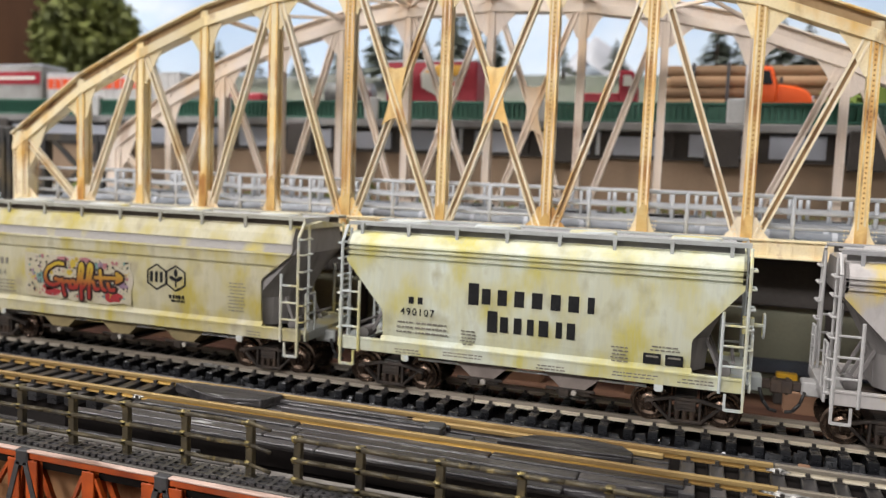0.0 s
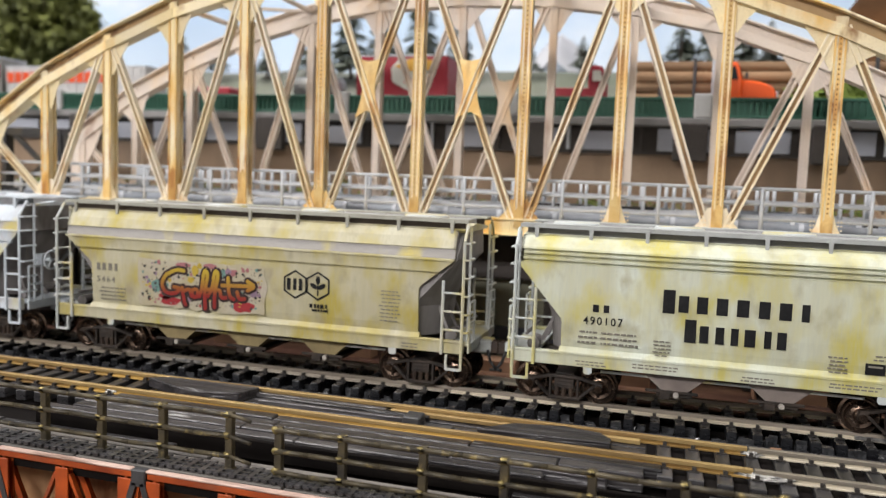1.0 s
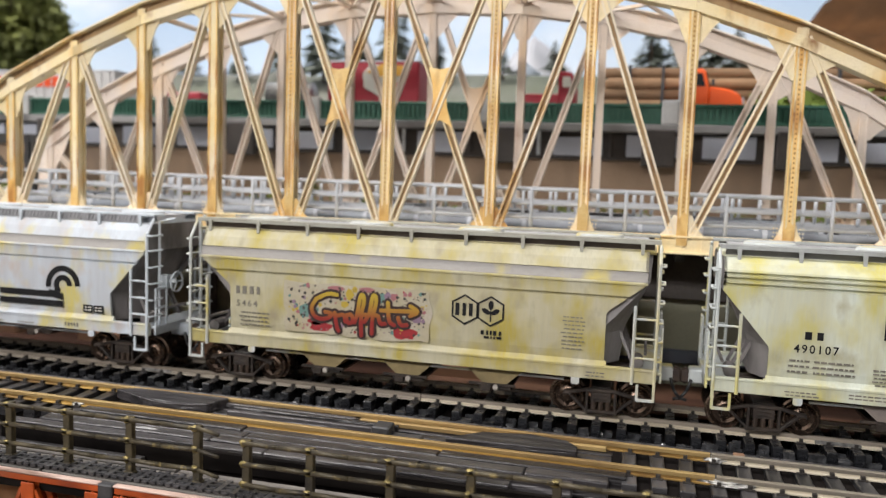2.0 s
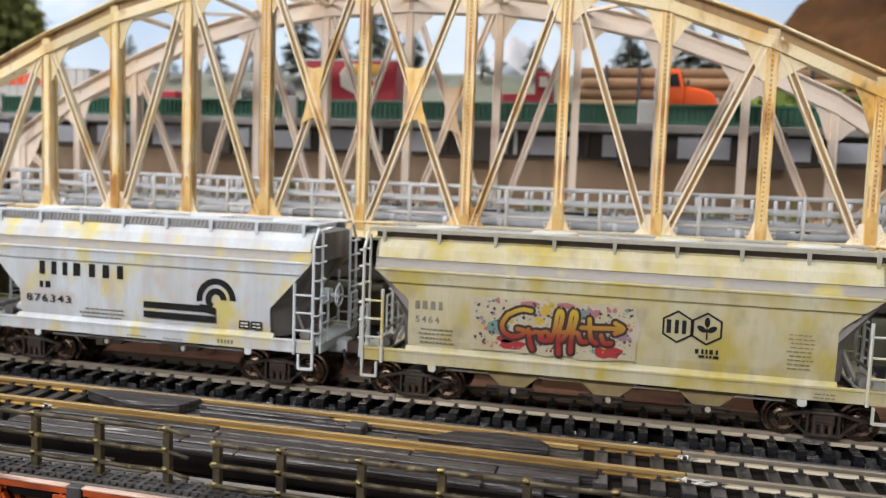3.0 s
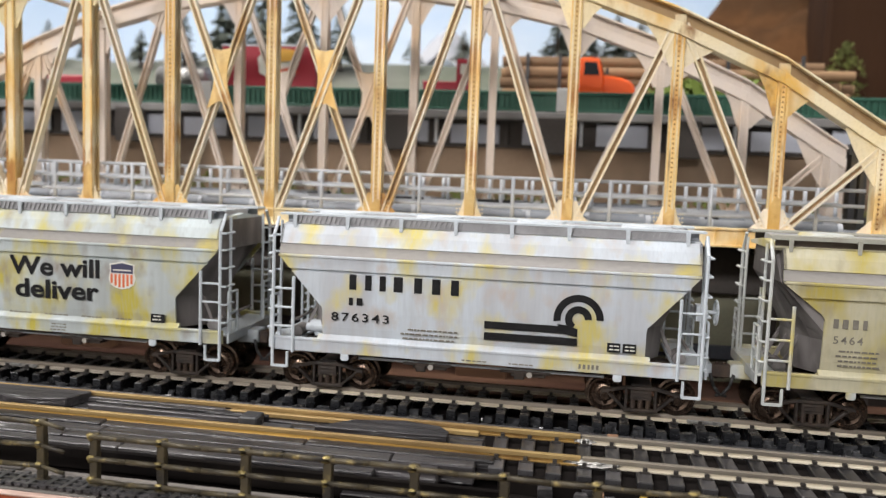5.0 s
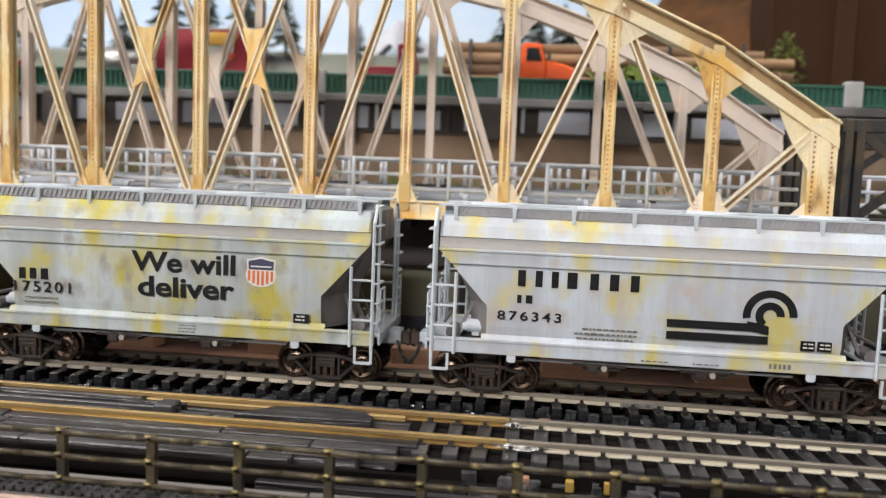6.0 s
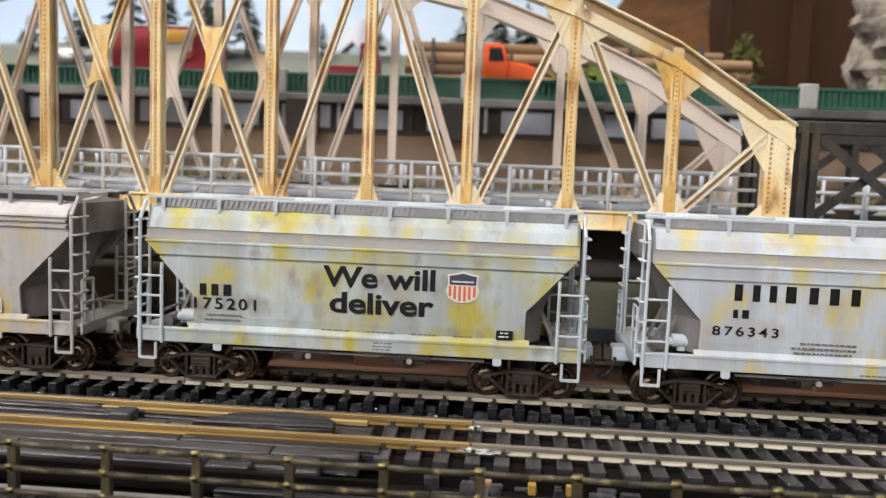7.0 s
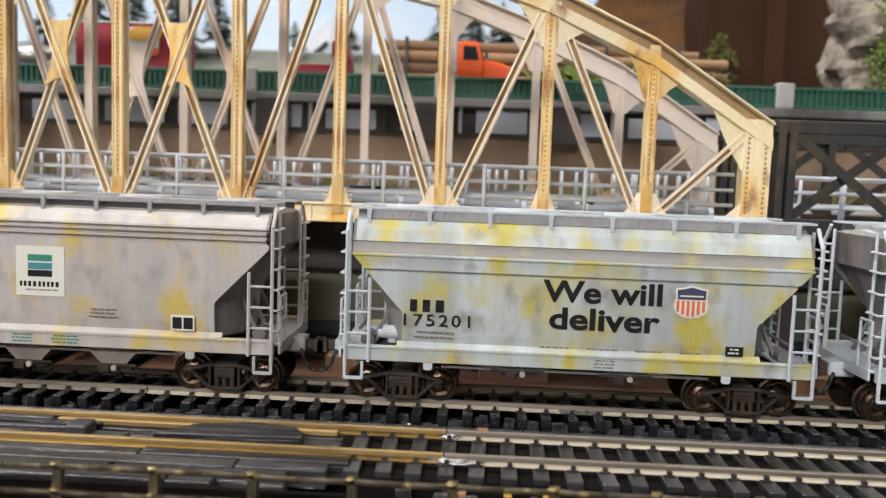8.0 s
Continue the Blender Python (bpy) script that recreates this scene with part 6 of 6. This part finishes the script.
tube(bm, (108.4, 149.5, 103), (108.4, 149.5, 126), 0.8, 8)
part("exhaust_pipe", bm, RAILING, v)
bm = bmesh.new()
tube(bm, (122.6, 146.2, 115), (122.6, 146.2, 117.6), 0.7, 8)
part("mirror", bm, BLACK, v)
wheels_for(v, (44, 54, 98, 130), 148.8, 161.2)

logs = thing("log_stack", "stack of long brown logs held by dark stakes", "logs")
for k, (y, z, a, b) in enumerate(((168, 107.5, 72, 236), (175, 107.5, 70, 230), (182, 107.4, 74, 240), (168.6, 113, 70, 232), (175.5, 113, 76, 240), (168.2, 118.4, 73, 238), (175, 118.3, 70, 228), (169.4, 123.6, 71, 190), (176, 123.4, 74, 226), (168, 102.3, 70, 236), (176, 102.2, 75, 232))):
    bm = bmesh.new()
    tube(bm, (a, y, z), (b, y + r.uniform(-1, 1), z + r.uniform(-0.4, 0.4)), 2.75, 12, 2.45)
    lg = part("log", bm, BARK, logs)
    bm = bmesh.new()
    tube(bm, (b - 0.2, y, z), (b + 0.3, y, z), 2.2, 12)
    part("cut_end", bm, LOG_END, lg, "pale sawn log end")
for x in (84, 100, 117, 148, 180, 214):
    bm = bmesh.new()
    brick(bm, x - 0.8, x + 0.8, 163.6, 165, 95.2, 127)
    brick(bm, x - 0.8, x + 0.8, 163.6, 186, 95.2, 98.6)
    part("stake", bm, BLACK, logs, "dark upright stake")

# ---- scenery behind the road ----
def rough_sheet(name, x0, x1, y0, y1, nx, ny, height, material, label, amp=6.0, step=30.0, seed=0):
    bm = bmesh.new()
    g = [[None] * (ny + 1) for _ in range(nx + 1)]
    for i in range(nx + 1):
        for j in range(ny + 1):
            x, y = x0 + (x1 - x0) * i / nx, y0 + (y1 - y0) * j / ny
            g[i][j] = bm.verts.new((x, y, height(x, y) + amp * noise.noise(Vector((x / step, y / step, seed)))))
    for i in range(nx):
        for j in range(ny):
            bm.faces.new((g[i][j], g[i + 1][j], g[i + 1][j + 1], g[i][j + 1]))
    ob = part(name, bm, material, None, "", True)
    return tagged(ob, label, kind="structure")


rough_sheet("bank", -1400, 1100, 268, 619, 120, 20, lambda x, y: 90 + 62 * min(1.0, (y - 268) / 120), BANK, "grey-green bank that rises behind the road", 5, 40)
rough_sheet("mountain", -150, 90, 540, 615, 40, 16, lambda x, y: 118 + max(0.0, 104 - abs(x + 30) * 1.0 - abs(y - 590) * 0.7), MOUNT, "pale grey mountain far behind", 6, 26, 4)
rough_sheet("far_ridge", -900, -140, 560, 615, 60, 12, lambda x, y: 120 + 66 * math.exp(-((x + 420) / 170) ** 2) - abs(y - 590) * 0.4, surface("blue_ridge", (0.33, 0.42, 0.54), (0.4, 0.46, 0.55), 8, rough=1), "hazy blue ridge far behind", 9, 60, 9)
rough_sheet("earth_hill", 120, 700, 300, 420, 80, 24, lambda x, y: 92 + 165 * max(0.0, 1 - ((x - 345) / 215) ** 2) * (1 - abs(y - 370) / 110), HILL, "brown earth hill", 30, 30, 7)


def conifer(x, y, z, h, w, seed):
    t = thing("conifer_tree", "dark green model conifer with drooping branches", "tree", "conifers", at=(x, y, z))
    rr = random.Random(seed)
    bm = bmesh.new()
    tube(bm, (0, 0, -6), (0, 0, h), 1.6, 7, 0.3)
    part("trunk", bm, TRUNK, t)
    bm = bmesh.new()
    levels = int(h / 2.6)
    for k in range(levels):
        f = k / levels
        rad = w * (1 - f) ** 0.85 * rr.uniform(0.7, 1.15) + 0.8
        for q in range(9):
            a = rr.uniform(0, 2 * math.pi)
            zz = h * (0.1 + 0.9 * f)
            tip = Vector((rad * math.cos(a), rad * math.sin(a), zz - rad * 0.28))
            side = Vector((-math.sin(a), math.cos(a), 0)) * rad * 0.26
            mid = tip * 0.55 + Vector((0, 0, zz * 0.45 + 0.6))
            vs = [bm.verts.new(p) for p in (Vector((0, 0, zz + 0.6)), mid + side, tip, mid - side, mid + Vector((0, 0, -1.4)))]
            bm.faces.new((vs[0], vs[1], vs[2]))
            bm.faces.new((vs[0], vs[2], vs[3]))
            bm.faces.new((vs[1], vs[4], vs[2]))
            bm.faces.new((vs[4], vs[3], vs[2]))
    part("crown", bm, LEAF_DARK, t, "dark drooping needle clumps")


for k, (x, y, z, h, w) in enumerate(((-417, 360, 150, 40, 14), (-390, 350, 148, 34, 12), (-455, 370, 150, 30, 12), (-166, 360, 148, 74, 22), (-140, 365, 150, 66, 20), (-104, 355, 146, 76, 22), (-76, 366, 150, 46, 16), (-210, 372, 150, 40, 15), (-330, 368, 150, 32, 13), (-290, 362, 150, 26, 12),
                                       (92, 356, 148, 40, 17), (112, 360, 148, 46, 19), (134, 352, 146, 40, 18), (152, 362, 150, 34, 15), (20, 372, 152, 24, 12), (-20, 372, 152, 20, 10), (-245, 366, 150, 24, 12))):
    conifer(x, y, z, h, w, 100 + k)


def leafy(parent_name, label, cx, cy, z0, z1, w, d, n, seed, trunk=True, material=None):
    t = thing(parent_name, label, "tree" if trunk else "shrub", at=(cx, cy, z0))
    rr = random.Random(seed)
    h = z1 - z0
    if trunk:
        bm = bmesh.new()
        tube(bm, (0, 0, -8), (0, 0, h * 0.6), 4, 8, 1.6)
        for q in range(5):
            a = q * 1.3
            tube(bm, (0, 0, h * 0.35), (w * 0.4 * math.cos(a), d * 0.4 * math.sin(a), h * 0.7), 1.6, 6, 0.5)
        part("trunk", bm, TRUNK, t)
    bm = bmesh.new()
    for q in range(n):
        a, rad, zz = rr.uniform(0, 2 * math.pi), rr.random() ** 0.5, rr.uniform(0.08, 1)
        k = math.sin(math.pi * min(1, zz * 0.8 + 0.2)) ** 0.6
        p = Vector((w / 2 * rad * k * math.cos(a), d / 2 * rad * k * math.sin(a), h * zz))
        for e in range(3):
            o = Vector((rr.uniform(-1, 1), rr.uniform(-1, 1), rr.uniform(-1, 1))) * w * 0.05
            s = w * rr.uniform(0.025, 0.05)
            u, v = Vector((rr.uniform(-1, 1), rr.uniform(-1, 1), rr.uniform(-1, 1))).normalized(), Vector((rr.uniform(-1, 1), rr.uniform(-1, 1), rr.uniform(-1, 1))).normalized()
            bm.faces.new([bm.verts.new(p + o + c) for c in (u * s, v * s, -u * s, -v * s)])
    part("crown", bm, material or LEAF_OLIVE, t, "clumps of small leaves")


leafy("broadleaf_tree", "rounded olive-green model tree beside a dark trunk", -432, 320, 140, 222, 108, 70, 1500, 5)
leafy("hillside_bush", "dark green bush on the brown hill", 262, 262, 98, 150, 26, 20, 260, 6, False, LEAF_OLIVE)
leafy("verge_shrub", "bright yellow-green shrub behind the fence", 176, 164, 95, 112, 84, 10, 700, 7, False, LEAF_LIGHT)
tower = thing("dark_column", "dark brown wooden column behind the scenery", "column", "columns", at=(-500, 335, -80))
box_part("shaft", (-60, 42, -30, 30, 0, 480), DARK_WOOD, tower, "", 3)
tower = thing("dark_column", "dark brown wooden column behind the scenery", "column", "columns", at=(330, 286, -80))
box_part("shaft", (-78, 90, -16, 30, 0, 480), DARK_WOOD, tower, "", 3)
box_part("batten", (-40, -28, -20, -16.2, 0, 480), DARK_WOOD, tower, "", 1)

# low verge between the bridge and the retaining wall
rough_sheet("verge", -520, 620, 101.5, 137, 160, 6, lambda x, y: 50 + (y - 101) * 0.1, surface("pale_gravel", (0.42, 0.41, 0.38), (0.26, 0.25, 0.22), 90, rough=0.95, bump=1.0, grain=300, depth=0.001), "pale gravel verge below the retaining wall", 2.2, 9, 3)
rv = random.Random(77)
for k in range(26):
    x = -330 + k * 26 + rv.uniform(-8, 8)
    leafy("bridge_weed", "yellow-green weed growing on the bridge floor", x * 0.57 - 2, rv.uniform(86, 90), 49, 49 + rv.uniform(4, 9), rv.uniform(8, 15), 6, 40, 400 + k, False, LEAF_LIGHT if k % 3 else LEAF_OLIVE)
    leafy("verge_plant", "yellow-green tuft on the gravel verge", x, rv.uniform(108, 128), 51, 51 + rv.uniform(5, 11), rv.uniform(12, 22), 12, 50, 300 + k, False, LEAF_LIGHT if k % 2 else LEAF_OLIVE)

# rocky outcrop with plants beside the road
outcrop = thing("rock_outcrop", "layered grey-brown rock outcrop with green plants", "rock", at=(332, 172, 92))
for k, (ox, oy, oz, sx, sy, sz) in enumerate(((0, 0, 30, 46, 26, 62), (-22, -10, 8, 24, 16, 16), (20, -14, 6, 30, 16, 20))):
    bm = bmesh.new()
    bmesh.ops.create_icosphere(bm, subdivisions=5 if k == 0 else 4, radius=1.0)
    for v in bm.verts:
        p = v.co.copy()
        q = Vector((ox + p.x * sx * (1 + 0.25 * p.z) + 6 * p.z, oy + p.y * sy, oz + p.z * sz))
        n1 = noise.noise(q / 22 + Vector((3, 1, 7 + k)))
        n2 = noise.noise(Vector((q.x / 9, q.y / 9, q.z / 4.5)))
        n3 = noise.noise(q / 3.2)
        v.co = q + p * (11 * n1 * sx / 46 + 5.5 * n2 + 1.8 * n3)
    part("boulder", bm, ROCK, outcrop)
for k, (dx, dz, w, h) in enumerate(((-28, 12, 22, 22), (-20, 26, 24, 22), (-24, 42, 20, 18), (-4, 8, 24, 20))):
    leafy("rock_plant", "bright green leafy plant on the rock", 326 + dx, 139, 92 + dz, 92 + dz + h, w, 20, 170, 40 + k, False, LEAF_LIGHT)


motions()
